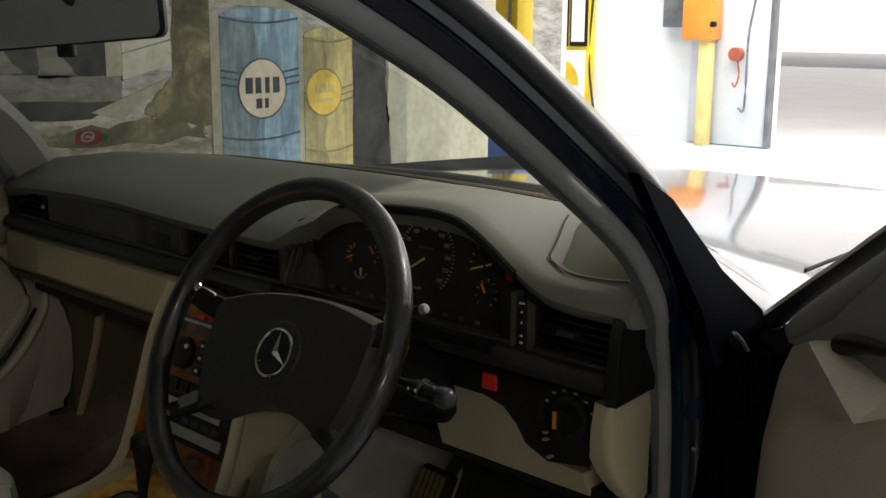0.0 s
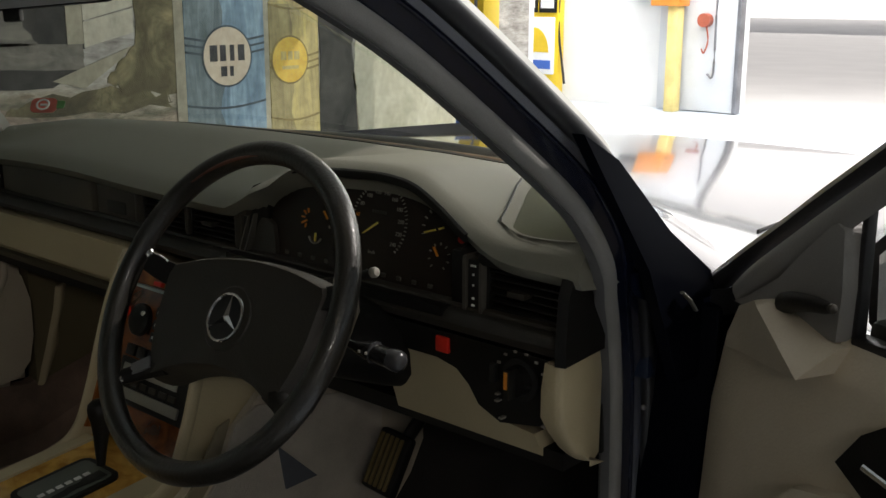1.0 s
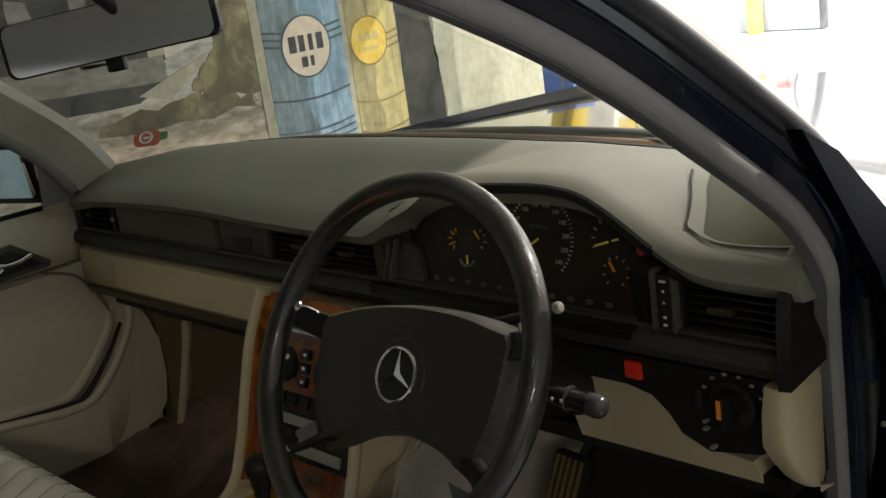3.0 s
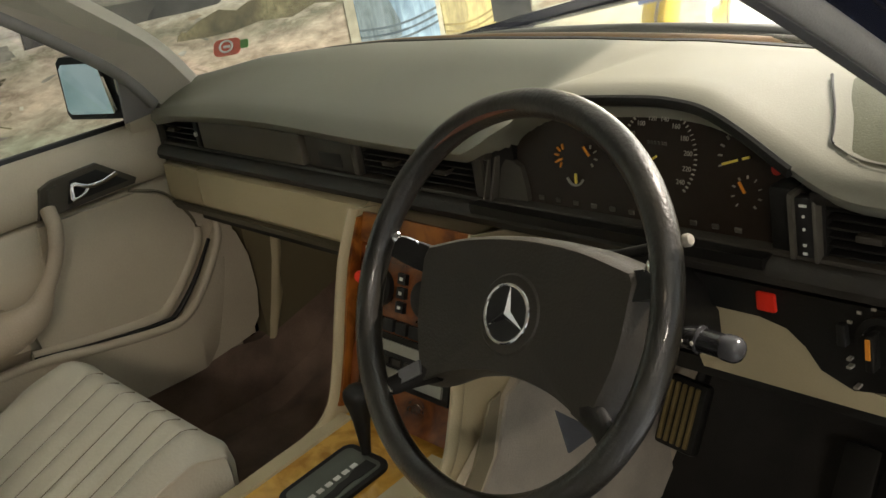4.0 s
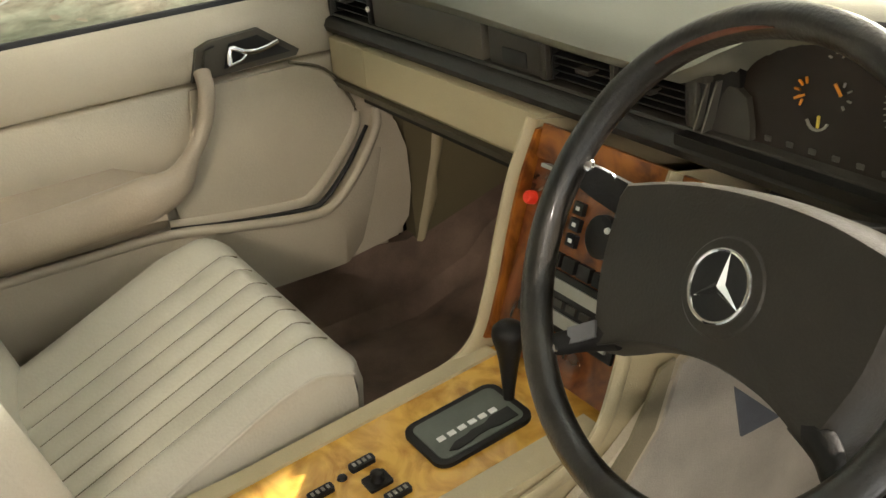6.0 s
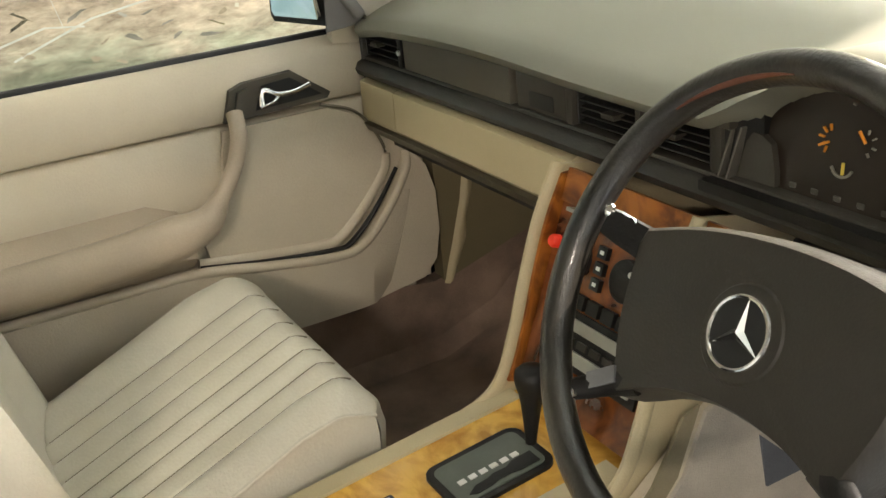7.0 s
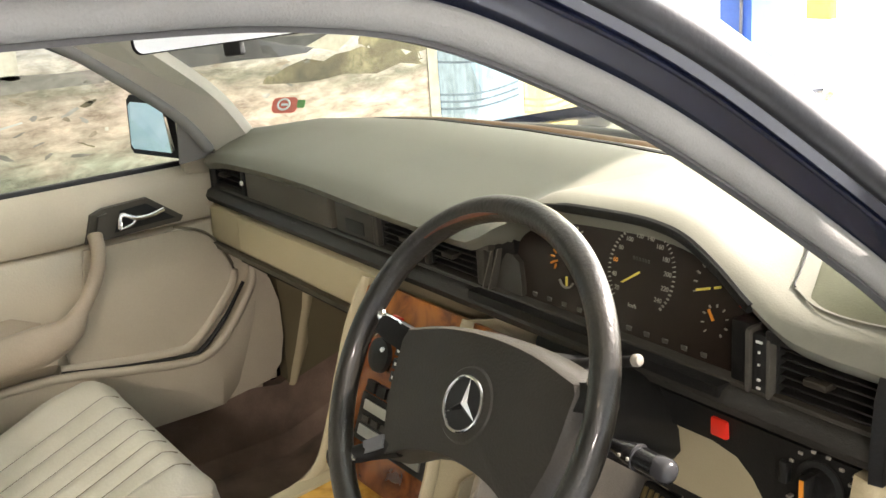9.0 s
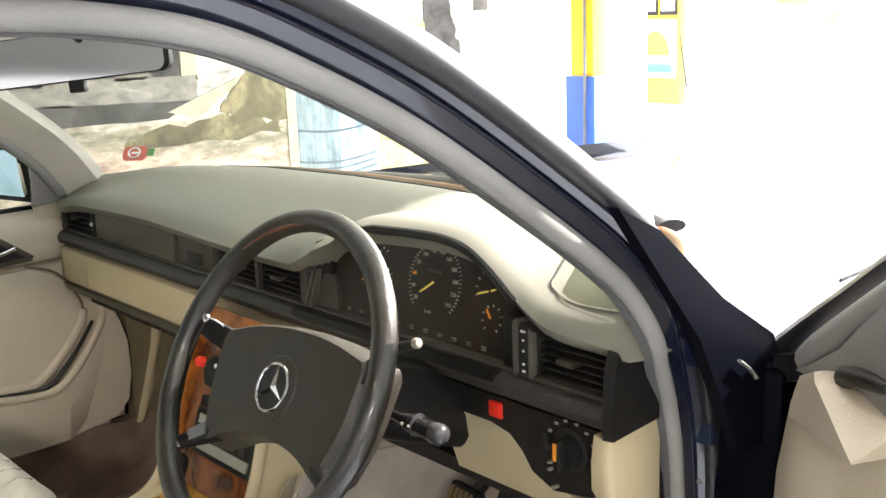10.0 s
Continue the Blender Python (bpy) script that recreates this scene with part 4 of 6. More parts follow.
part("stalk_tip", lathe((0.532, -0.175, 0.835), (0.05, 0.004, -0.004), [(0.0100, 0), (0.0112, 0.004), (0.0114, 0.010), (0.0108, 0.014), (0.0085, 0.0175), (0.005, 0.0195), (0.001, 0.0200)], 20), GLOSSG, stalk, "grey glossy stalk tip")
part("stalk_collar", lathe((0.512, -0.1775, 0.8372), (0.05, 0.004, -0.004), [(0.0100, 0), (0.0122, 0.0008), (0.0122, 0.0026), (0.0100, 0.0034)], 18), GLOSSG, stalk)
for dx in (0.0, 0.010):
    part("symbol", block(0.503 + dx, 0.5055 + dx, -0.1915, -0.1893, 0.8385, 0.8415, 0.0004, 1), DIALW, stalk)
up_stalk = part("stalk", tube([(0.40, -0.175, 0.885), (0.45, -0.165, 0.900), (0.494, -0.160, 0.914)], 0.005, None, sides=10), BLACK, wheel, "black cruise control stalk")
part("stalk_tip", lathe((0.492, -0.160, 0.914), (0.05, 0.005, 0.015), [(0.004, 0), (0.0055, 0.002), (0.0058, 0.006), (0.0045, 0.0085), (0.001, 0.0095)], 16), DIALW, up_stalk, "pale stalk tip")

# ---- centre console ----
console = thing("centre_console", (0, -0.2, 0.26), "cream centre console with glossy burl wood facing", "console")


def face_pt(x, k, lift=0.0):
    """A point of the sloping console face: k 0 at its top, 1 at its foot."""
    y0, z0, y1, z1 = -0.062, 0.815, -0.154, 0.575
    n = Vector((0, -(z0 - z1), -(y0 - y1))).normalized()
    return Vector((x, y0 + (y1 - y0) * k, z0 + (z1 - z0) * k)) + Vector((0, n.y, -n.z)) * lift


def face_box(x0, x1, k0, k1, lift, depth=0.01, bev=0.002):
    a = [face_pt(x0, k0, lift), face_pt(x1, k0, lift), face_pt(x1, k1, lift), face_pt(x0, k1, lift)]
    b = [face_pt(x0, k0, lift - depth), face_pt(x1, k0, lift - depth), face_pt(x1, k1, lift - depth), face_pt(x0, k1, lift - depth)]
    bm = loft([a, b])
    return softened(bm, bev) if bev else bm


part("wood_facing", face_box(-0.098, 0.112, 0.0, 1.0, 0.0, 0.02), BURL_D, console, "dark glossy burl wood facing")
part("wood_strip", face_box(-0.098, 0.20, -0.02, 0.13, 0.004, 0.01), WOODA, console, "amber burl wood strip below the vents")
part("shelf_edge", face_box(-0.075, 0.10, 0.140, 0.156, 0.012, 0.02), SILVER, console, "bright metal shelf edge")
part("red_lamp", face_box(-0.03, -0.012, 0.10, 0.125, 0.010, 0.008, 0.001), REDP, console, "small red indicator")
part("lit_switch", lathe(face_pt(-0.089, 0.31, 0.0), (0, -0.934, 0.358), [(0.008, 0), (0.008, 0.008), (0.006, 0.011), (0.001, 0.012)], 18), LITRED, console, "red lit round switch")
part("climate_panel", face_box(-0.058, 0.095, 0.20, 0.46, 0.003, 0.01), BURL_D, console)
for i, x in enumerate((-0.044, 0.044)):
    dial = part("climate_dial", lathe(face_pt(x, 0.33, 0.0), (0, -0.934, 0.358), [(0.024, 0), (0.023, 0.010), (0.018, 0.013), (0.004, 0.013)], 28), BLACK, console, "black round climate dial")
    part("dial_mark", lathe(face_pt(x + 0.012, 0.29, 0.012), (0, -0.934, 0.358), [(0.004, 0), (0.003, 0.003)], 10), WHITEP, dial)
for k in (0.235, 0.305, 0.375):
    b = part("button", face_box(-0.008, 0.007, k, k + 0.052, 0.009, 0.01), BLACK, console)
    part("symbol", face_box(-0.0035, 0.0025, k + 0.018, k + 0.034, 0.0098, 0.001, 0), WHITEP, b)
for i in range(6):
    x = -0.058 + i * 0.026
    part("button", face_box(x, x + 0.020, 0.475, 0.535, 0.007, 0.01), BLACK, console)
radio = part("radio", face_box(-0.066, 0.10, 0.55, 0.80, 0.004, 0.012), BLACK, console, "black car radio with pale strips")
part("display", face_box(-0.055, 0.075, 0.580, 0.632, 0.006, 0.003, 0.001), SILVER, radio, "pale grey display strip")
part("cassette_lid", face_box(-0.055, 0.090, 0.712, 0.768, 0.007, 0.003, 0.001), SILVER, radio, "pale cassette slot lid")
for i in range(6):
    x = -0.052 + i * 0.023
    part("radio_button", face_box(x, x + 0.016, 0.66, 0.692, 0.007, 0.004, 0.0008), GREYP, radio)
# cream rails on both sides
for sx, x in ((-1, -0.112), (1, 0.124)):
    rail = spline([(x, -0.068, 0.824), (x, -0.099, 0.765), (x, -0.1225, 0.70), (x, -0.145, 0.63), (x, -0.174, 0.570), (x + 0.003 * sx, -0.228, 0.543), (x + 0.006 * sx, -0.36, 0.521), (x + 0.006 * sx, -0.60, 0.505)], 6)
    part("side_rail", tube(rail, 0.0062, 0.010, sides=10), CREAM, console, "cream vinyl console rail")
    if sx < 0:
        part("wood_cheek", prism([(x, p.y + 0.003, p.z) for p in rail[1:24]] + [tuple(face_pt(x, k / 6, -0.003)) for k in range(6, -1, -1)], (0.0045, 0, 0), (0.0105, 0, 0)), WOODA, console, "amber veneer cheek beside the rail", smooth=0)
    out = [(x, p.y, p.z) for p in rail]
    poly = out + [(x, -0.60, 0.27), (x, 0.30, 0.27), (x, 0.30, 0.75)]
    part("side_panel", prism(poly, (0, 0, 0), (-0.004 * sx, 0, 0)), CREAM, console, "cream vinyl console side", smooth=0)


def tray_z(y):
    return 0.562 - (-0.15 - y) * 0.115


tr = [(-0.104, -0.60, tray_z(-0.60)), (0.116, -0.60, tray_z(-0.60)), (0.116, -0.135, tray_z(-0.135)), (-0.104, -0.135, tray_z(-0.135))]
part("wood_tray", softened(prism(tr, (0, 0, -0.03), (0, 0, 0)), 0.003), BURL, console, "amber burl wood tray round the gear gate")


def tray_shape(pts, lift, thick, bev=0.002):
    return softened(prism([(x, y, tray_z(y) + lift) for x, y in pts], (0, 0, -thick), (0, 0, 0)), bev)


def rrect(x0, x1, y0, y1, r, n=5):
    res = []
    for cx, cy, a0 in ((x1 - r, y1 - r, 0), (x0 + r, y1 - r, 90), (x0 + r, y0 + r, 180), (x1 - r, y0 + r, 270)):
        res += [(cx + r * math.cos(radians(a0 + 90 * i / n)), cy + r * math.sin(radians(a0 + 90 * i / n))) for i in range(n + 1)]
    return res


GX = -0.004
gate = part("gear_gate", tray_shape(rrect(-0.042, 0.047, -0.318, -0.197, 0.016), 0.005, 0.010), BLACK, console, "black rimmed gear selector gate")
part("gate_plate", tray_shape(rrect(-0.033, 0.039, -0.310, -0.205, 0.010), 0.0062, 0.004, 0.0), GATEP, gate, "grey-green gate plate")
for i in range(6):
    y = -0.298 + i * 0.0132
    part("mark", tray_shape([(0.0035, y), (0.0105, y), (0.0105, y + 0.0085), (0.0035, y + 0.0085)], 0.0075, 0.002, 0), WHITEP, gate)
slotp = [(0.030, -0.298), (0.022, -0.286), (0.021, -0.270), (0.018, -0.262), (0.019, -0.246), (0.014, -0.236), (0.013, -0.212), (0.034, -0.212), (0.034, -0.236), (0.031, -0.246), (0.031, -0.262), (0.034, -0.272), (0.035, -0.290)]
part("gate_slot", tray_shape(slotp, 0.0073, 0.003, 0), DARK, gate)
lever = part("gear_lever", lathe((GX + 0.010, -0.205, 0.565), (-0.02, 0.10, 1), [(0.006, 0), (0.007, 0.012), (0.0085, 0.025), (0.011, 0.045), (0.014, 0.060), (0.0175, 0.070), (0.0190, 0.078), (0.0180, 0.085), (0.012, 0.091), (0.003, 0.093)], 20), BLACK, console, "black tapered gear lever")
for x, y in ((-0.026, -0.374), (-0.016, -0.428), (0.043, -0.368), (0.050, -0.422)):
    sw = part("window_switch", tray_shape(rrect(x - 0.0065, x + 0.0065, y - 0.0145, y + 0.0145, 0.003, 3), 0.005, 0.008, 0.001), BLACK, console, "black rocker switch with white symbols")
    for d in (-0.009, -0.003, 0.003, 0.009):
        part("symbol", tray_shape([(x - 0.003, y + d - 0.0016), (x + 0.003, y + d - 0.0016), (x + 0.003, y + d + 0.0016), (x - 0.003, y + d + 0.0016)], 0.0058, 0.001, 0), DIALW, sw)
sw = part("mirror_switch", tray_shape(rrect(-0.003, 0.023, -0.388, -0.361, 0.003, 3), 0.003, 0.006, 0.001), BLACK, console, "black square mirror switch")
part("joystick", lathe((0.010, -0.374, tray_z(-0.374) + 0.003), (0, 0, 1), [(0.008, 0), (0.006, 0.005), (0.007, 0.009), (0.003, 0.011)], 14), BLACK, sw)
part("screw", lathe((-0.022, -0.400, tray_z(-0.40)), (0, 0, 1), [(0.006, 0), (0.005, 0.003), (0.001, 0.004)], 12), BLACK, console)
for x0, x1 in ((-0.112, -0.086), (0.080, 0.122)):
    part("ledge", tray_shape([(x0, -0.60), (x1, -0.60), (x1, -0.16), (x0, -0.16)], 0.004, 0.03, 0.003), CREAM, console, "cream vinyl ledge beside the wood")

# carpeted tunnel side below the console
tun = [(0.128, -0.60, 0.45), (0.128, -0.25, 0.50), (0.128, -0.168, 0.548), (0.128, -0.081, 0.614), (0.128, -0.02, 0.665), (0.128, 0.30, 0.69), (0.128, 0.30, 0.27), (0.128, -0.60, 0.27)]
part("tunnel_carpet", softened(prism(tun, (0, 0, 0), (0.012, 0, 0)), 0.004), CARPET_B, console, "beige carpet on the tunnel side", smooth=40)
part("carpet_patch", prism([(0.142, -0.009, 0.569), (0.142, 0.002, 0.500), (0.142, 0.061, 0.501)], (-0.003, 0, 0), (0.006, 0, 0)), MAT_D, console, "blue-grey pad on the tunnel side", smooth=0)
# crease given as a strip of darker carpet, its shade in the colour
part("carpet_fold", softened(prism([(0.140, -0.088, 0.634), (0.140, -0.108, 0.628), (0.140, -0.150, 0.560), (0.140, -0.205, 0.505), (0.140, -0.180, 0.490), (0.140, -0.118, 0.560)], (0, 0, 0), (0.004, 0, 0)), 0.0018), CARPET_F, console, "olive strip for the shaded crease in the tunnel carpet")
part("carpet_panel", softened(prism([(0.140, -0.080, 0.624), (0.140, -0.040, 0.640), (0.140, 0.20, 0.60), (0.140, 0.20, 0.30), (0.140, -0.30, 0.30), (0.140, -0.20, 0.46), (0.140, -0.110, 0.556)], (0, 0, 0), (0.005, 0, 0)), 0.002), CARPET_G, console, "greyish beige carpet panel")

# pedal
pedal = thing("brake_pedal", (0.30, 0.15, 0.33), "dark brake pedal with worn brass ribs", "pedal")
PM = pose(0.262, 0.095, 0.545, -28, 0, -6)
part("pedal_pad", moved(block(-0.032, 0.032, -0.008, 0.010, -0.045, 0.045, 0.006), PM), BLACK, pedal)
for k in range(5):
    part("pedal_rib", moved(block(-0.024 + 0.0105 * k, -0.0185 + 0.0105 * k, -0.012, -0.006, -0.038, 0.038, 0.0015), PM), BRASS, pedal, "worn brass rib")
part("pedal_arm", tube([(0.262, 0.11, 0.55), (0.262, 0.20, 0.62), (0.262, 0.26, 0.69)], 0.008, 0.012), BLACK, pedal)
part("pedal_pad", moved(block(-0.025, 0.025, -0.010, 0.010, -0.09, 0.09, 0.006), pose(0.42, 0.19, 0.40, -35)), BLACK, pedal)

# ---- passenger seat ----
seat = thing("passenger_seat", (-0.364, -0.55, 0.28), "cream leather passenger seat with stitched fore-and-aft pleats", "seat")
SX0, SX1, SY0, SY1 = -0.600, -0.139, -0.78, -0.300


def seat_top(x, y):
    u = (x - SX0) / (SX1 - SX0) * 2 - 1
    back = max(0.0, -0.345 - y)
    bol = min(1.0, max(0.0, (abs(u) - 0.60) / 0.22))
    bol = bol * bol * (3 - 2 * bol)
    z = 0.603 - back * 0.41 + 0.010 * bol * min(1.0, back / 0.05)
    e = max(0.0, abs(u) - 0.80) / 0.20
    z -= 0.020 * e ** 2.5
    f = max(0.0, (y - (SY1 - 0.055)) / 0.055)
    z -= 0.055 * (1 - math.sqrt(max(0, 1 - min(f, 1) ** 2))) * (1 - 0.85 * e)
    return z


PLEATS = [-0.500, -0.443, -0.390, -0.340, -0.294, -0.250, -0.202]
sx = sorted(set([round(SX0 + (SX1 - SX0) * i / 60, 5) for i in range(61)] + [round(p + d, 5) for p in PLEATS for d in (-0.006, -0.0022, 0, 0.0022, 0.006)]))
sy = [SY0 + (SY1 - SY0) * i / 40 for i in range(36)] + [SY1 - 0.055 + 0.055 * math.sin(math.pi / 2 * i / 10) for i in range(1, 11)]
sy = sorted(sy)


def seat_pt(x, y):
    z = seat_top(x, y)
    fade = max(0.0, min(1.0, (SY1 - 0.012 - y) / 0.03))
    d = min(abs(x - p) for p in PLEATS)
    z += fade * (0.0065 * (1 - (1 - min(d / 0.025, 1.0)) ** 2) - 0.003 * max(0, 1 - d / 0.004))
    r = 0.032 * (max(0, abs((x - SX0) / (SX1 - SX0) * 2 - 1) - 0.80) / 0.20) ** 2
    return (x, y - (r * 0.7 if y > SY1 - 0.06 else r * 0.7 * max(0, (y + 0.6) / 0.26)), z)


bm = loft([[seat_pt(x, y) for x in sx] for y in sy], closed=False)
part("cushion_top", bm, LEATHER, seat, "cream leather seat cushion with pleats", smooth=60)
for p in PLEATS:
    row = [Vector(seat_pt(p, y)) + Vector((0, 0, 0.0022)) for y in sy if SY0 + 0.12 < y < SY1 - 0.022]
    part("seam", tube(row, 0.0013, 0.0012, sides=6), SEAM, seat, "sunken stitched seam")
front = [seat_pt(x, sy[-1]) for x in sx]
skirt = [[(x, y, z) for x, y, z in front], [(x, y + 0.004, z - 0.02) for x, y, z in front], [(x, y - 0.002, 0.49) for x, y, z in front], [(x, y - 0.03, 0.475) for x, y, z in front]]
part("cushion_front", loft(skirt, closed=False), LEATHER, seat, smooth=60)
for x, s in ((sx[-1], 1), (sx[0], -1)):
    edge = [Vector(seat_pt(x, y)) for y in sy]
    part("cushion_side", loft([[p for p in edge], [p + Vector((0.005 * s, 0, -0.025)) for p in edge], [p + Vector((0.002 * s, -0.002, -0.078)) for p in edge], [p + Vector((-0.02 * s, -0.02, -0.088)) for p in edge]], closed=False), LEATHER, seat, smooth=60)
    part("piping", tube([p + Vector((0.002 * s, 0, -0.001)) for p in edge], 0.0026, 0.0026, sides=8), LEATHER, seat, "cream leather piping")
part("seat_shell", softened(loft([[(x, -0.345, 0.30), (x, -0.335, 0.49), (x, -0.78, 0.33), (x, -0.78, 0.30)] for x in (-0.578, -0.160)]), 0.006), BLACK, seat, "black shell below the cushion")
part("seat_base", block(-0.57, -0.16, -0.78, -0.36, 0.28, 0.36, 0.01), BLACK, seat)
part("seat_rail", block(-0.19, -0.14, -0.85, -0.33, 0.285, 0.33, 0.006), STEEL, seat)
# backrest, leaning backwards
rings = []
for i in range(22):
    v = i / 21
    zc = 0.46 + 0.60 * v
    yc = -0.650 - 0.20 * v
    w = 0.240 - 0.02 * v ** 2
    prof = []
    for j in range(28):
        u = -1 + 2 * j / 27
        dy = 0.045 * max(0, (abs(u) - 0.55) / 0.45) ** 1.2 if abs(u) < 0.9 else 0.033 * (1 - (abs(u) - 0.9) / 0.1) ** 0.5
        prof.append((-0.364 + w * u, yc + dy + 0.012 * math.sin(math.pi * v), zc))
    prof += [(-0.364 + w, yc - 0.10, zc - 0.02), (-0.364 - w, yc - 0.10, zc - 0.02)]
    rings.append(prof)
part("backrest", loft(rings), LEATHER, seat, "cream leather backrest with side bolsters", smooth=60)

# ---- passenger door, closed ----
pdoor = thing("passenger_door", (-0.78, -0.4, 0.4), "closed passenger door with grey-beige vinyl lining and armrest", "car door")
part("door_shell", softened(block(-0.845, -0.745, -1.05, 0.10, 0.30, 0.875), 0.01), NAVY, pdoor, "navy painted door shell")
# lining: upper roll, middle, lower
roll = [(-0.775, 0.872), (-0.765, 0.888), (-0.748, 0.892), (-0.730, 0.884), (-0.718, 0.866), (-0.711, 0.835), (-0.710, 0.800), (-0.714, 0.7955), (-0.76, 0.794)]
part("upper_lining", softened(loft([[(x, y, z) for x, z in roll] for y in (-1.05, -0.7, -0.35, -0.05, 0.02)]), 0.002), DOORV, pdoor, "grey-beige vinyl upper door lining", smooth=60)
mid = [(-0.76, 0.793), (-0.718, 0.792), (-0.708, 0.786), (-0.706, 0.70), (-0.708, 0.60), (-0.714, 0.50), (-0.722, 0.44), (-0.76, 0.43)]
part("middle_lining", softened(loft([[(x, y, z) for x, z in mid] for y in (-1.05, -0.7, -0.35, -0.05, 0.052)]), 0.002), DOORV, pdoor, "grey-beige vinyl door lining", smooth=60)
part("window_wiper_strip", block(-0.782, -0.768, -1.05, -0.045, 0.876, 0.896, 0.003), RUBBER, pdoor, "black rubber strip along the window")
# raised panel with rounded corner
raised = spline([(0, -0.110, 0.788), (0, -0.065, 0.765), (0, -0.030, 0.715), (0, -0.025, 0.680), (0, -0.060, 0.630), (0, -0.115, 0.578), (0, -0.135, 0.568), (0, -0.22, 0.575), (0, -0.34, 0.592)], 5) + \
    [Vector((0, -0.345, 0.62)), Vector((0, -0.300, 0.70)), Vector((0, -0.285, 0.788))]
part("raised_panel", softened(prism(raised, (-0.706, 0, 0), (-0.6955, 0, 0)), 0.004, 3), DOORV, pdoor, "slightly raised smooth door panel", smooth=60)
# map pocket below with a rolled lip
lip = spline([(-0.690, 0.015, 0.690), (-0.685, 0.006, 0.655), (-0.678, -0.045, 0.590), (-0.672, -0.095, 0.552), (-0.670, -0.15, 0.548), (-0.670, -0.26, 0.565), (-0.672, -0.38, 0.585), (-0.675, -0.55, 0.585), (-0.68, -0.9, 0.585)], 6)
part("pocket_lip", tube(lip, 0.008, 0.008, sides=10), DOORV, pdoor, "rolled lip of the door pocket")
rings = []
for p in lip:
    rings.append([(p.x, p.y, p.z), (p.x + 0.004, p.y, p.z - 0.04), (p.x - 0.004, p.y, max(p.z - 0.12, 0.44)), (-0.712, p.y, 0.43)])
part("pocket_front", loft(rings, closed=False), DOORV, pdoor, "grey-beige door pocket front", smooth=60)
lip2 = spline([(-0.700, -0.020, 0.690), (-0.698, -0.028, 0.660), (-0.697, -0.075, 0.605), (-0.696, -0.118, 0.569), (-0.696, -0.15, 0.562), (-0.696, -0.25, 0.572), (-0.696, -0.36, 0.588)], 6)
part("pocket_inner_lip", tube(lip2, 0.010, 0.006, up=(1, 0, 0), sides=10), DOORV, pdoor, "inner moulding of the door pocket")
# solid dark bead that stands for the shade inside the pocket
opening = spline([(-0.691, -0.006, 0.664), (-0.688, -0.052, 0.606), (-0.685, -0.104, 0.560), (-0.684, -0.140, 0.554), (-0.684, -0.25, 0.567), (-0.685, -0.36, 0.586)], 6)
part("pocket_shade", tube(opening, lambda t: 0.002 + 0.004 * min(1, t * 3), 0.004, sides=8), DARK, pdoor, "dark bead for the shade in the door pocket opening")
# darker bead along the panel outline, drawn as its shadow line
groove = spline([(-0.7058, -0.118, 0.7935), (-0.7058, -0.060, 0.769), (-0.7058, -0.024, 0.717), (-0.7058, -0.019, 0.678), (-0.7058, -0.055, 0.626), (-0.7058, -0.112, 0.572), (-0.7058, -0.136, 0.5625)], 6)
part("panel_shadow_line", tube(groove, 0.0028, 0.0028, sides=6), SEAM, pdoor, "darker bead drawn as the shadow line round the raised panel")
# pocket floor coloured dark for the same shade
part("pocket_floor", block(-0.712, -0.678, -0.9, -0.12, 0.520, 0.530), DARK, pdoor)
part("front_lower", softened(prism([(0, 0.021, 0.689), (0, 0.044, 0.66), (0, 0.058, 0.61), (0, 0.058, 0.538), (0, 0.047, 0.487), (0, 0.022, 0.458), (0, -0.10, 0.44), (0, -0.085, 0.548), (0, -0.035, 0.605), (0, 0.0, 0.655)], (-0.72, 0, 0), (-0.682, 0, 0)), 0.007, 3), DOORV, pdoor, smooth=60)
# handle plate and lever
plate = [(0, -0.278, 0.797), (0, -0.262, 0.845), (0, -0.240, 0.853), (0, -0.160, 0.857), (0, -0.100, 0.812), (0, -0.106, 0.803)]
hp = part("handle_plate", softened(prism(plate, (-0.712, 0, 0), (-0.700, 0, 0)), 0.003), LIDV, pdoor, "dark brown plastic handle plate")
part("grab_cover", softened(prism([(0, -0.264, 0.800), (0, -0.252, 0.842), (0, -0.236, 0.846), (0, -0.240, 0.800)], (-0.702, 0, 0), (-0.692, 0, 0)), 0.003), LIDV, hp, "brown cover at the top of the grab handle")
# no hollow here: a dark plate gives the recess its shade
part("recess_shade", prism([(0, -0.226, 0.808), (0, -0.212, 0.844), (0, -0.165, 0.848), (0, -0.115, 0.812)], (-0.70, 0, 0), (-0.6985, 0, 0)), DARK, hp, "flat dark plate for the shade in the handle recess")
part("door_lever", softened(tube(spline([(-0.690, -0.219, 0.815), (-0.688, -0.213, 0.838), (-0.684, -0.190, 0.829), (-0.684, -0.165, 0.828), (-0.686, -0.138, 0.834)], 6), 0.003, 0.004, sides=8), 0.0003), CHROME, hp, "chrome inside door lever")
part("door_lever", tube(spline([(-0.690, -0.221, 0.813), (-0.688, -0.200, 0.818), (-0.688, -0.19, 0.825)], 5), 0.003, 0.003, sides=8), CHROME, hp)
# grab handle that runs into the armrest
grab = spline([(-0.695, -0.262, 0.812), (-0.672, -0.268, 0.782), (-0.662, -0.285, 0.742), (-0.658, -0.315, 0.700), (-0.652, -0.350, 0.668), (-0.650, -0.42, 0.655), (-0.650, -0.55, 0.648), (-0.652, -0.80, 0.645)], 8)
n = len(grab)
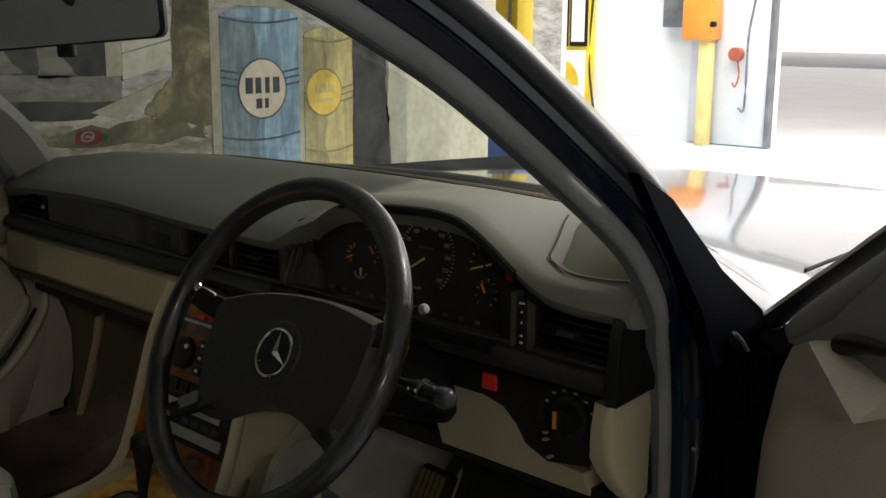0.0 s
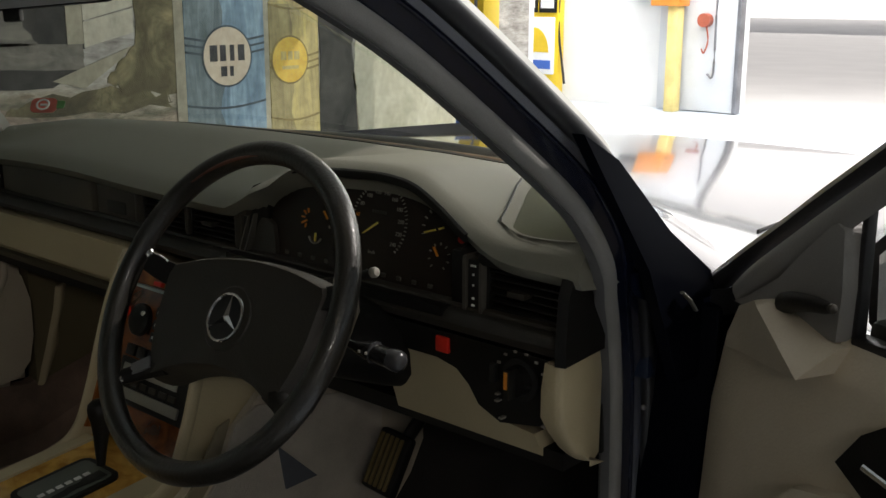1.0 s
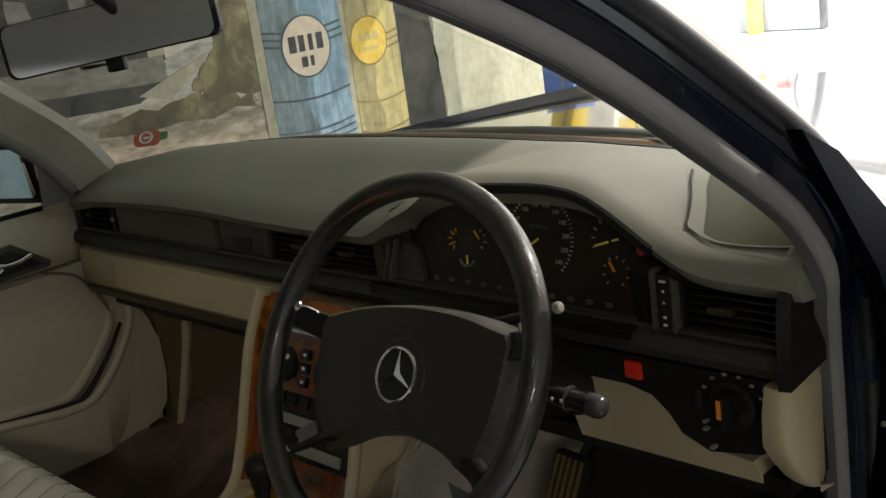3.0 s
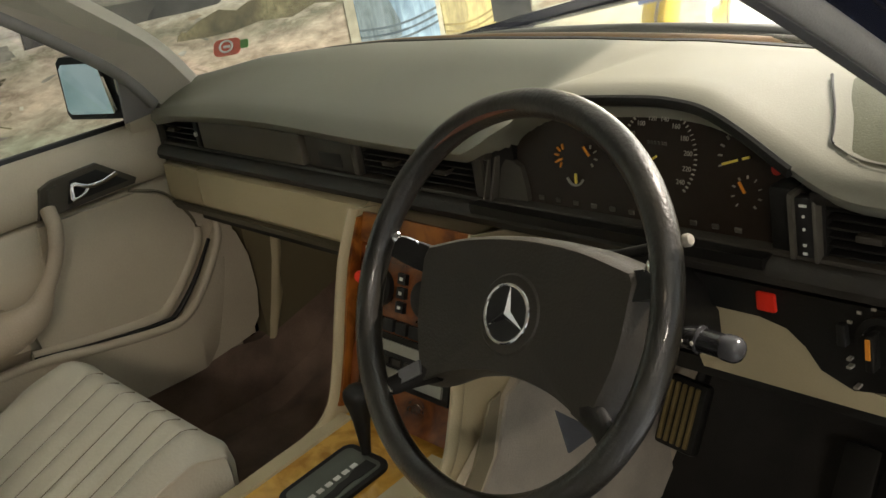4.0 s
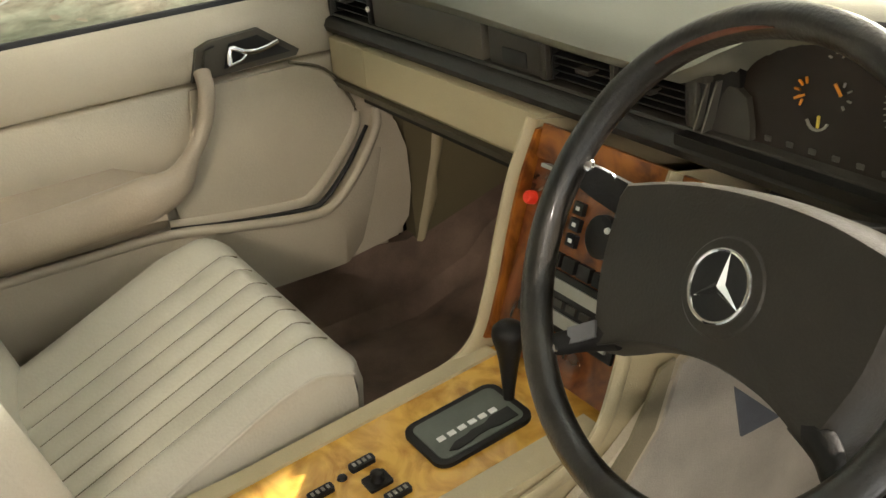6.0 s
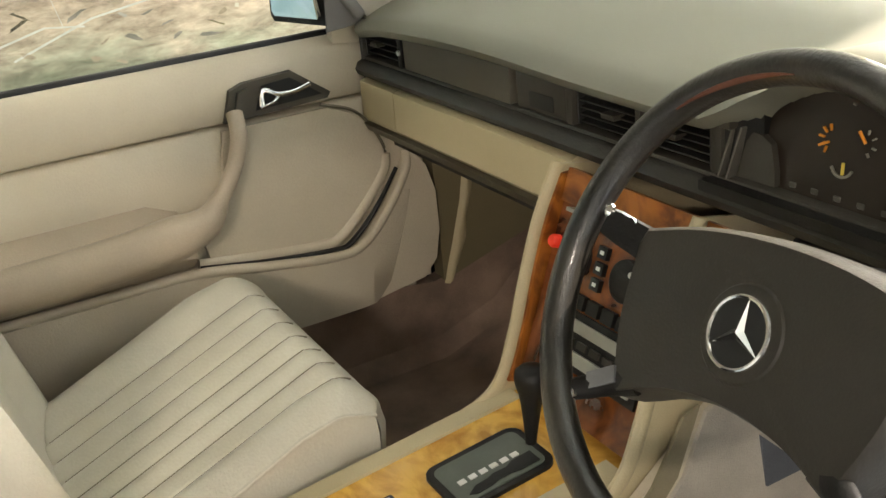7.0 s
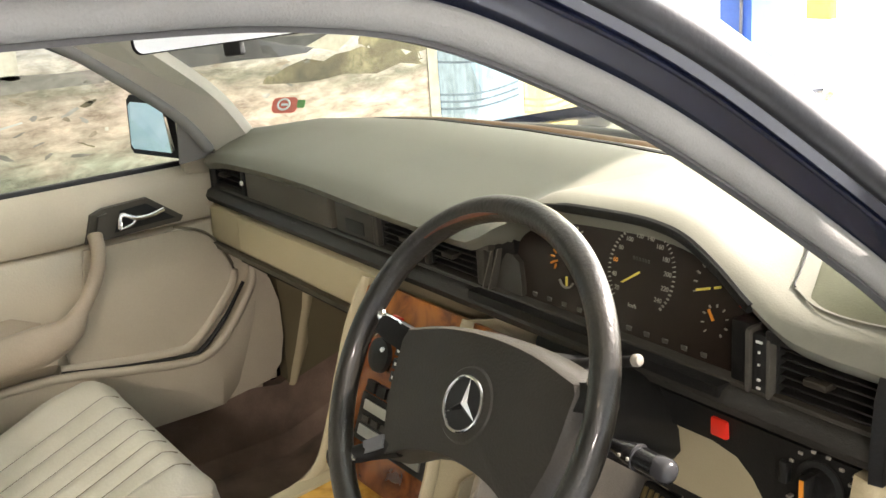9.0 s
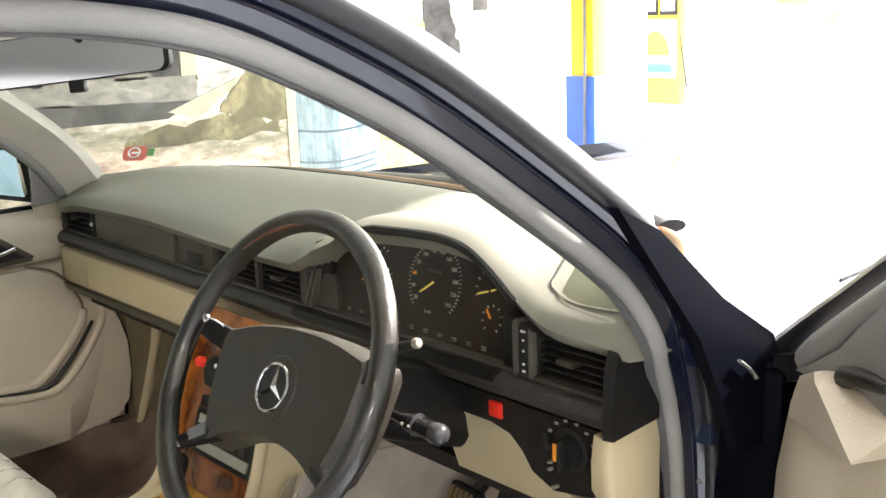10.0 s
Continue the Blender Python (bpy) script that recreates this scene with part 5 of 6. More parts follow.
part("grab_handle", tube(grab, lambda t: 0.013 + 0.020 * min(1, max(0, (t - 0.42) / 0.25)), lambda t: 0.013 + 0.022 * min(1, max(0, (t - 0.42) / 0.25)), up=(0, 0.3, 1), sides=14), ARMV, pdoor, "tan vinyl grab handle and armrest")
part("armrest_body", softened(loft([[(-0.71, y, 0.70 - d), (-0.655, y, 0.685 - d), (-0.630, y, 0.665 - d), (-0.630, y, 0.63 - d * 0.2), (-0.665, y, 0.60), (-0.71, y, 0.59)] for y, d in ((-0.375, 0.02), (-0.42, 0.0), (-0.6, 0.0), (-0.95, 0.0))]), 0.010), ARMV, pdoor, "tan vinyl armrest")
# window frame, sail panel and glass
gl = part("side_window", bm_new([(-0.776, -0.06, 0.885), (-0.776, -1.05, 0.885), (-0.62, -1.05, 1.27), (-0.62, -0.50, 1.27), (-0.665, -0.27, 1.12)], [(0, 1, 2, 3, 4)]), GLASS, pdoor, "clear passenger window glass")
gl.visible_shadow = False
part("sail_panel", softened(prism([(-0.725, -0.075, 0.880), (-0.715, 0.03, 0.870), (-0.690, 0.02, 0.945), (-0.680, -0.045, 0.985), (-0.690, -0.085, 1.000)], (0, 0, 0), (-0.02, 0, 0)), 0.004), DOORV, pdoor, "triangular mirror cover panel", smooth=60)
part("corner_panel", softened(prism([(-0.711 + (z - 0.87) * 0.21, y, z) for y, z in ((-0.092, 1.008), (-0.060, 1.004), (-0.012, 0.962), (0.020, 0.926), (0.003, 0.912), (-0.092, 0.904))], (0, 0, 0), (0.006, 0, 0)), 0.002), GREYV, pdoor, "grey plastic corner panel", smooth=40)
part("window_frame", tube(spline([(-0.715, 0.02, 0.925), (-0.700, -0.05, 0.985), (-0.665, -0.20, 1.09), (-0.635, -0.36, 1.18), (-0.612, -0.50, 1.255), (-0.605, -0.62, 1.278), (-0.605, -1.05, 1.285)], 6), 0.013, 0.011, sides=8), RUBBER, pdoor, "black door window frame")
pm = thing("door_mirror", (-0.87, -0.09, 0.95), "black passenger door mirror", "mirror", group="door mirrors")
mir = [(-0.712, -0.080, 0.916), (-0.736, -0.083, 1.010), (-0.745, -0.085, 1.018), (-0.842, -0.117, 1.020), (-0.854, -0.120, 1.010), (-0.868, -0.120, 0.918), (-0.860, -0.118, 0.908), (-0.722, -0.080, 0.909)]
part("mirror_housing", softened(loft([mir, [Vector(p) + Vector((0.0, 0.03, 0)) for p in mir], [Vector(p) * 0.7 + Vector((-0.79, -0.10, 0.96)) * 0.3 + Vector((0, 0.075, 0)) for p in mir]]), 0.006), BLACK, pm, "black mirror housing")
c0 = sum((Vector(p) for p in mir), Vector()) / len(mir)
part("mirror_glass", prism([c0 + (Vector(p) - c0) * 0.80 for p in mir], (0, -0.007, 0), (0, -0.003, 0)), MIRROR, pm, "mirror glass", smooth=0)
part("mirror_foot", block(-0.79, -0.735, -0.06, 0.01, 0.885, 0.93, 0.01), BLACK, pm)

# ---- driver's door, open ----
ddoor = thing("driver_door", (0.74, 0.2, 0.4), "open driver's door with grey-beige vinyl lining", "car door")
DM = Matrix.Translation((0.73, 0.13, 0)) @ Matrix.Rotation(radians(-26), 4, "Z")


def dpart(name, bm, mat, parent, label="", smooth=40):
    """Built with x along the door from its hinge, y to the outside, then swung open."""
    return part(name, moved(bm, DM), mat, parent, label, smooth)


dpart("door_shell", softened(block(-0.01, 1.02, 0.028, 0.11, 0.30, 0.880), 0.012), NAVY, ddoor, "navy painted door shell")
dl = [(0.03, 0.30), (0.002, 0.32), (-0.008, 0.45), (-0.012, 0.62), (-0.012, 0.76), (-0.008, 0.84), (0.004, 0.878), (0.02, 0.884), (0.03, 0.882)]


def front_x(z):
    return 0.028 - 0.036 * max(0.0, min(1.0, (0.86 - z) / 0.2)) ** 0.6


dpart("door_lining", softened(loft([[(front_x(z) + (1.0 - front_x(z)) * u, y + o, z) for y, z in dl] for u, o in ((0.0, 0.03), (0.004, 0.010), (0.015, 0.002), (0.06, -0.001), (0.12, -0.002), (0.5, -0.003), (1.0, 0.0))]), 0.002), DOORV, ddoor, "grey-beige vinyl door lining", smooth=60)
# moulded corner cover below the mirror panel: a ridge runs down to its lowest point
cv = [(0.04, -0.012, 0.831), (0.045, -0.01, 0.859), (0.057, -0.012, 0.88), (0.085, -0.016, 0.894), (0.112, -0.034, 0.895), (0.193, -0.052, 0.851), (0.203, -0.014, 0.879), (0.073, -0.015, 0.834), (0.109, 0.0, 0.901), (0.193, 0.0, 0.877)]
ring = [0, 7, 5, 6, 9, 8, 3, 2, 1]
cv += [(cv[i][0], 0.022, cv[i][2]) for i in ring]
cf = [(7, 0, 1, 2), (7, 2, 3, 4), (7, 4, 5), (4, 6, 5), (4, 3, 8), (4, 8, 9, 6)]
cf += [(ring[k], ring[(k + 1) % 9], 10 + (k + 1) % 9, 10 + k) for k in range(9)]
dpart("corner_cover", softened(bm_new(cv, cf), 0.016, 6), DOORV, ddoor, "moulded grey-beige corner cover with a ridge", smooth=60)
dpart("sail_panel", softened(prism([(0.040, 0, 0.880), (0.062, 0, 0.892), (0.107, 0, 0.922), (0.135, 0, 0.952), (0.172, 0, 0.987), (0.180, 0, 0.991), (0.189, 0, 0.986), (0.193, 0, 0.93), (0.190, 0, 0.880)], (0, -0.006, 0), (0, 0.02, 0)), 0.005, 3), GREYV, ddoor, "triangular grey mirror cover panel", smooth=60)
sl = dpart("mirror_stick", tube(spline([(0.122, -0.008, 0.9), (0.144, -0.014, 0.908), (0.167, -0.018, 0.913), (0.189, -0.022, 0.916), (0.202, -0.026, 0.919)], 4), lambda t: 0.0115 - 0.0065 * t, None, sides=12), BLACK, ddoor, "black mirror adjusting lever")
part("knob_tip", moved(lathe((0.202, -0.026, 0.919), (1, -0.1, 0.05), [(0.0045, 0), (0.0045, 0.004), (0.0015, 0.006)], 12), DM), GREYP, sl)
fl = [(-0.06, 0.03, 0.858), (0.019, 0.03, 0.920), (0.085, 0.03, 0.969), (0.156, 0.028, 1.022), (0.30, 0.02, 1.12), (0.46, 0.0, 1.205), (0.62, -0.03, 1.265), (0.75, -0.04, 1.285), (1.0, -0.05, 1.29)]
dpart("window_frame", tube(spline(fl, 6), 0.010, 0.020, up=(0, 1, 0), sides=8), RUBBER, ddoor, "black door window frame")
dpart("frame_liner", tube(spline([(0.035, 0.008, 0.884), (0.06, 0.006, 0.908), (0.111, 0.005, 0.948), (0.185, 0.004, 1.004), (0.30, 0.0, 1.085), (0.46, -0.015, 1.172)], 6), 0.015, 0.010, up=(0, 1, 0), sides=10), GREYV, ddoor, "grey inner window frame")
dpart("corner_rubber", softened(loft([[(x, 0.008, z - 0.030), (x, 0.034, z - 0.030), (x, 0.034, z), (x, 0.008, z)] for x, z in ((-0.030, 0.872), (0.010, 0.884), (0.050, 0.906))]), 0.004), RUBBER, ddoor, "black rubber corner block")
dpart("glass_divider", block(0.190, 0.198, 0.012, 0.024, 0.880, 1.012, 0.002), RUBBER, ddoor)
dpart("window_wiper_strip", block(0.195, 1.0, 0.006, 0.026, 0.874, 0.888, 0.004), RUBBER, ddoor)
g2 = dpart("door_window", bm_new([(0.205, 0.026, 0.89), (1.0, 0.026, 0.89), (1.0, -0.03, 1.28), (0.7, -0.03, 1.27), (0.46, 0.0, 1.19), (0.205, 0.022, 1.03)], [(0, 1, 2, 3, 4, 5)]), GLASS, ddoor, "clear driver's window glass")
g2.visible_shadow = False
dpart("handle_plate", softened(prism([(0.222, -0.012, 0.778), (0.25, -0.012, 0.815), (0.275, -0.012, 0.832), (0.43, -0.012, 0.835), (0.43, -0.012, 0.755), (0.26, -0.012, 0.757)], (0, -0.012, 0), (0, 0.006, 0)), 0.004), BLACK, ddoor, "black handle plate")
dpart("door_lever", tube([(0.262, -0.030, 0.790), (0.31, -0.034, 0.785), (0.40, -0.030, 0.79)], 0.003, 0.004, sides=8), CHROME, ddoor)
dpart("armrest_body", softened(block(0.30, 1.0, -0.075, 0.0, 0.66, 0.735), 0.02, 3), ARMV, ddoor, "vinyl armrest")
dpart("pocket_front", softened(prism([(0.10, 0, 0.55), (0.14, 0, 0.69), (0.18, 0, 0.735), (0.24, 0, 0.75), (1.0, 0, 0.66), (1.0, 0, 0.42), (0.15, 0, 0.42)], (0, -0.035, 0), (0, 0.0, 0)), 0.012), DOORV, ddoor, smooth=60)
dm = thing("door_mirror", (0.95, 0.1, 0.9), "black driver's door mirror", "mirror", group="door mirrors")
hm = [(0.172, 0.05, 0.888), (0.166, 0.05, 0.962), (0.180, 0.053, 0.976), (0.35, 0.098, 0.975), (0.365, 0.103, 0.96), (0.355, 0.10, 0.885), (0.34, 0.095, 0.876), (0.185, 0.053, 0.877)]
HM = [Vector(p) for p in hm]
back = Vector((-0.02, 0.04, 0))
dpart("mirror_housing", softened(loft([HM, [p + back for p in HM], [p * 0.75 + Vector((0.265, 0.08, 0.925)) * 0.25 + back * 2.0 for p in HM]]), 0.006), BLACK, dm, "black mirror housing")
c0 = sum(HM, Vector()) / len(HM)
dpart("mirror_glass", prism([c0 + (p - c0) * 0.86 for p in HM], (0.001, -0.007, 0), (0.0, -0.003, 0)), MIRROR, dm, "mirror glass", smooth=0)
dpart("mirror_foot", block(0.19, 0.26, 0.03, 0.10, 0.868, 0.90, 0.01), BLACK, dm)
# latch and marks on the hinge pillar
part("hinge", softened(block(0.618, 0.664, 0.110, 0.130, 0.765, 0.832), 0.004), NAVYH, car, "navy painted door hinge")
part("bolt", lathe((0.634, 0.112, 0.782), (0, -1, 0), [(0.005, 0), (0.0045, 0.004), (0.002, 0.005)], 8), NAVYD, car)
part("paint_chip", prism([(0.632, 0, 0.762), (0.637, 0, 0.752), (0.640, 0, 0.738), (0.646, 0, 0.733), (0.648, 0, 0.745), (0.642, 0, 0.748), (0.641, 0, 0.758)], (0, 0.1265, 0), (0, 0.129, 0)), WALLW, car, "pale chip in the paint", smooth=0)
part("paint_chip", prism([(0.652, 0, 0.757), (0.661, 0, 0.752), (0.660, 0, 0.744), (0.655, 0, 0.748)], (0, 0.1265, 0), (0, 0.129, 0)), WALLW, car, "pale chip in the paint", smooth=0)
part("bolt", lathe((0.712, 0.022, 0.772), (0, -1, 0), [(0.003, 0), (0.0025, 0.003), (0.001, 0.004)], 8), STEEL, car)

part("seal_clip", tube([(0.721, 0.074, 0.888), (0.722, 0.090, 0.876), (0.722, 0.104, 0.862)], 0.0018, 0.003, up=(1, 0, 0), sides=8), SILVER, car, "bright clip at the pillar foot")

# ---- rear-view mirror ----
rvm = thing("rear_view_mirror", (0.0, -0.27, 1.24), "black framed rear-view mirror hung from the header", "mirror")
RM = Matrix.Translation((0.0, -0.272, 1.203)) @ Matrix.Rotation(radians(36), 4, "Z") @ Matrix.Rotation(radians(-5), 4, "Y") @ Matrix.Rotation(radians(-4), 4, "X")
o = [Vector((x, 0, z)) for x, z in rrect(-0.128, 0.128, -0.030, 0.030, 0.012)]
part("mirror_housing", moved(softened(loft([[p + Vector((0, -0.004, 0)) for p in o], [p * 1.0 + Vector((0, 0.006, 0)) for p in o], [Vector((p.x * 0.85, 0.03, p.z * 0.6)) for p in o]]), 0.003), RM), BLACK, rvm, "black mirror housing")
part("mirror_glass", moved(prism([p * 0.955 for p in o], (0, -0.0065, 0), (0, -0.003, 0)), RM), MIRROR, rvm, "mirror glass", smooth=0)
part("dip_lever", moved(block(-0.012, 0.010, -0.004, 0.008, -0.044, -0.028, 0.003), RM), BLACK, rvm, "small black dip lever")
part("mirror_arm", tube([(0.01, -0.25, 1.21), (0.01, -0.30, 1.26), (0.0, -0.36, 1.295)], 0.008, 0.008), BLACK, rvm)

# ---- windscreen sticker ----
STICKR = material("faded_red_sheet", (0.62, 0.13, 0.09), 0.6, vary=0.15, scale=40, grain=300, bump=0.0)
stick = thing("windscreen_sticker", (-0.65, 0.10, 0.985), "red sticker with pale emblem and green edge on the glass", "sticker")
SM = Matrix.Translation((-0.622, 0.090, 0.990)) @ Matrix.Rotation(radians(42), 4, "Z") @ Matrix.Rotation(radians(-42), 4, "X")
part("sticker_sheet", moved(prism([(x, 0, z) for x, z in rrect(-0.026, 0.022, -0.016, 0.016, 0.010)], (0, -0.001, 0), (0, 0.001, 0)), SM), STICKR, stick, "red sheet", smooth=0)
part("sticker_emblem", moved(tube([(0.011 * math.cos(2 * math.pi * i / 24) - 0.003, -0.003, 0.011 * math.sin(2 * math.pi * i / 24)) for i in range(24)], 0.002, 0.0012, up=(0, 1, 0), sides=6, closed=True), SM), WHITEP, stick)
part("sticker_bar", moved(block(-0.008, 0.004, -0.003, -0.001, -0.002, 0.002), SM), WHITEP, stick)
part("sticker_edge", moved(prism([(x, 0, z) for x, z in rrect(0.021, 0.036, -0.006, 0.010, 0.003)], (0, -0.001, 0), (0, 0.001, 0)), SM), GREENP, stick, "green sheet", smooth=0)

# ---- mural on the left wall ----
def layered(name, rows, rough=0.8, scale=2.0, stretch=(1, 1, 1), bump=0.1, fine=30.0, mixf=0.35):
    """Painted surface: a brushy blend of several tones."""
    m = bpy.data.materials.new(name)
    m.use_nodes = True
    t = m.node_tree
    b = t.nodes["Principled BSDF"]
    tc, mp = t.nodes.new("ShaderNodeTexCoord"), t.nodes.new("ShaderNodeMapping")
    mp.inputs["Scale"].default_value = stretch
    nz = t.nodes.new("ShaderNodeTexNoise")
    nz.inputs["Scale"].default_value, nz.inputs["Detail"].default_value, nz.inputs["Roughness"].default_value, nz.inputs["Distortion"].default_value = scale, 10, 0.65, 0.7
    rp = t.nodes.new("ShaderNodeValToRGB")
    els = rp.color_ramp.elements
    for i, (p, c) in enumerate(rows):
        e = els[i] if i < 2 else els.new(p)
        e.position, e.color = p, (*c, 1)
    n2 = t.nodes.new("ShaderNodeTexNoise")
    n2.inputs["Scale"].default_value, n2.inputs["Detail"].default_value = fine, 6
    mx = t.nodes.new("ShaderNodeMix")
    mx.data_type, mx.blend_type = "RGBA", "OVERLAY"
    mx.inputs["Factor"].default_value = mixf
    t.links.new(tc.outputs["Object"], mp.inputs["Vector"])
    t.links.new(mp.outputs[0], nz.inputs["Vector"])
    t.links.new(tc.outputs["Object"], n2.inputs["Vector"])
    t.links.new(nz.outputs["Fac"], rp.inputs["Fac"])
    t.links.new(rp.outputs[0], mx.inputs[6])
    t.links.new(n2.outputs["Fac"], mx.inputs[7])
    t.links.new(mx.outputs[2], b.inputs["Base Color"])
    b.inputs["Roughness"].default_value = rough
    return m


M_EARTH = layered("painted_earth", [(0.30, (0.10, 0.085, 0.055)), (0.72, (0.48, 0.40, 0.29)), (0.45, (0.26, 0.21, 0.14)), (0.58, (0.38, 0.31, 0.22))], scale=2.6, stretch=(1, 1.0, 2.2))
M_STONE = layered("painted_stone", [(0.3, (0.14, 0.13, 0.11)), (0.72, (0.55, 0.52, 0.45)), (0.5, (0.32, 0.30, 0.25))], scale=4, stretch=(1, 1, 1.4))
M_DARKP = layered("painted_shade", [(0.3, (0.015, 0.015, 0.014)), (0.7, (0.10, 0.095, 0.08))], scale=5)
M_BOARD = layered("painted_boards", [(0.3, (0.46, 0.43, 0.33)), (0.7, (0.66, 0.62, 0.48))], scale=5, stretch=(1, 3, 0.8))
M_BOARDS = layered("painted_board_side", [(0.3, (0.30, 0.28, 0.20)), (0.7, (0.44, 0.40, 0.29))], scale=5, stretch=(1, 3, 0.8))
M_PORCH = layered("painted_porch", [(0.3, (0.12, 0.11, 0.09)), (0.7, (0.28, 0.26, 0.21))], scale=6, stretch=(1, 1, 3))
M_MOSS = layered("painted_moss", [(0.3, (0.035, 0.030, 0.016)), (0.7, (0.34, 0.29, 0.15)), (0.52, (0.13, 0.11, 0.055))], scale=5)
M_BLUE = layered("painted_blue_drum", [(0.3, (0.13, 0.20, 0.25)), (0.72, (0.40, 0.55, 0.64)), (0.5, (0.22, 0.33, 0.41))], scale=3.0, stretch=(1, 6, 0.9))
M_BLUEL = layered("painted_drum_band", [(0.3, (0.035, 0.05, 0.06)), (0.7, (0.10, 0.14, 0.16))], scale=8)
M_YEL = layered("painted_yellow_drum", [(0.3, (0.30, 0.25, 0.13)), (0.72, (0.72, 0.60, 0.20)), (0.5, (0.50, 0.41, 0.18))], scale=3.0, stretch=(1, 6, 0.9))
M_YELL = layered("painted_yellow_band", [(0.3, (0.18, 0.14, 0.06)), (0.7, (0.34, 0.27, 0.10))], scale=8)
M_CREAMP = layered("painted_cream", [(0.3, (0.60, 0.50, 0.36)), (0.7, (0.74, 0.63, 0.47))], scale=8)
M_GOLD = layered("painted_gold", [(0.3, (0.66, 0.42, 0.06)), (0.7, (0.78, 0.56, 0.12))], scale=8)
M_INK = layered("painted_ink", [(0.3, (0.03, 0.03, 0.035)), (0.7, (0.08, 0.08, 0.08))], scale=20)
M_COLUMN = layered("painted_columns", [(0.3, (0.46, 0.44, 0.31)), (0.7, (0.70, 0.67, 0.52))], scale=2.5, stretch=(1, 2, 0.8))
M_TWIG = layered("painted_twig", [(0.3, (0.45, 0.46, 0.40)), (0.7, (0.62, 0.62, 0.55))], scale=8)

mural = thing("mural", (-2.65, 1.5, 0.0), "painted mural of a porch, drums and earthen yard on the wall", "mural", kind="")


def painted(name, outline, mat, layer, label=""):
    """A flat painted field; outline in metres along the wall and up."""
    return part(name, prism([(-2.65, y, z) for y, z in outline], (0, 0, 0), (0.0012 * layer, 0, 0)), mat, mural, label, smooth=0)


def rough_edge(pts, amount, n=6):
    """An uneven, hand-painted outline through the points."""
    res = []
    for i, p in enumerate(pts):
        q = pts[(i + 1) % len(pts)]
        for k in range(n):
            t = k / n
            j = noise.noise(Vector((p[0] * 7 + t * 3 + i * 5.1, p[1] * 7 + t, 0.3))) * amount if k else 0
            j2 = noise.noise(Vector((p[0] * 5 - t * 4, i * 3.7 + t * 5, 7.3))) * amount if k else 0
            res.append((p[0] + (q[0] - p[0]) * t + j, p[1] + (q[1] - p[1]) * t + j2))
    return res


yard = bpy.data.materials.new("painted_yard")
yard.use_nodes = True
yt = yard.node_tree
yl = yt.links.new


def ynode(kind, **inputs):
    n = yt.nodes.new(kind)
    for k, v in inputs.items():
        n.inputs[k].default_value = v
    return n


ytc, yxyz = ynode("ShaderNodeTexCoord"), ynode("ShaderNodeSeparateXYZ")
yl(ytc.outputs["Object"], yxyz.inputs[0])
ymap = ynode("ShaderNodeMapping", Scale=(1, 0.8, 2.6))
yl(ytc.outputs["Object"], ymap.inputs["Vector"])
yn1 = ynode("ShaderNodeTexNoise", Scale=2.2, Detail=12, Roughness=0.68, Distortion=0.25)
yn2 = ynode("ShaderNodeTexNoise", Scale=9.0, Detail=12, Roughness=0.72, Distortion=0.25)
yn3 = ynode("ShaderNodeTexVoronoi", Scale=16.0)
for n in (yn1, yn2, yn3):
    yl(ymap.outputs[0], n.inputs["Vector"])
# height on the wall, drifting with the brushwork, picks the tone
ym1 = ynode("ShaderNodeMath")
ym1.operation = "MULTIPLY_ADD"
ym1.inputs[1].default_value, ym1.inputs[2].default_value = 0.42, -0.21
yl(yn1.outputs["Fac"], ym1.inputs[0])
ym2 = ynode("ShaderNodeMath")
yl(yxyz.outputs["Z"], ym2.inputs[0])
yl(ym1.outputs[0], ym2.inputs[1])
yslope = ynode("ShaderNodeMath")
yslope.operation = "MULTIPLY_ADD"
yslope.inputs[1].default_value = 0.06
yl(yxyz.outputs["Y"], yslope.inputs[0])
yl(ym2.outputs[0], yslope.inputs[2])
yr = ynode("ShaderNodeValToRGB")
stops = [(0.20, (0.12, 0.13, 0.08)), (0.50, (0.17, 0.18, 0.12)), (0.57, (0.30, 0.29, 0.21)), (0.63, (0.42, 0.35, 0.26)), (0.72, (0.47, 0.37, 0.28)), (0.80, (0.36, 0.30, 0.23)),
         (0.845, (0.20, 0.185, 0.13)), (0.875, (0.36, 0.32, 0.25)), (0.93, (0.47, 0.43, 0.36)), (1.0, (0.38, 0.36, 0.33))]
for i, (p, c) in enumerate(stops):
    e = yr.color_ramp.elements[i] if i < 2 else yr.color_ramp.elements.new(p)
    e.position, e.color = p, (*c, 1)
yl(yslope.outputs[0], yr.inputs["Fac"])
yr2 = ynode("ShaderNodeValToRGB")
yr2.color_ramp.elements[0].position, yr2.color_ramp.elements[0].color = 0.34, (0.22, 0.21, 0.19, 1)
yr2.color_ramp.elements[1].position, yr2.color_ramp.elements[1].color = 0.66, (0.78, 0.78, 0.76, 1)
yl(yn2.outputs["Fac"], yr2.inputs["Fac"])
ymx = ynode("ShaderNodeMix")
ymx.data_type, ymx.blend_type = "RGBA", "OVERLAY"
ymx.inputs["Factor"].default_value = 0.9
yl(yr.outputs[0], ymx.inputs[6])
yl(yr2.outputs[0], ymx.inputs[7])
yl(ymx.outputs[2], yt.nodes["Principled BSDF"].inputs["Base Color"])
yt.nodes["Principled BSDF"].inputs["Roughness"].default_value = 0.8

painted("earth_field", [(-1.3, 0.02), (4.25, 0.02), (4.25, 3.5), (-1.3, 3.5)], yard, 1, "brown and grey painted earth yard")
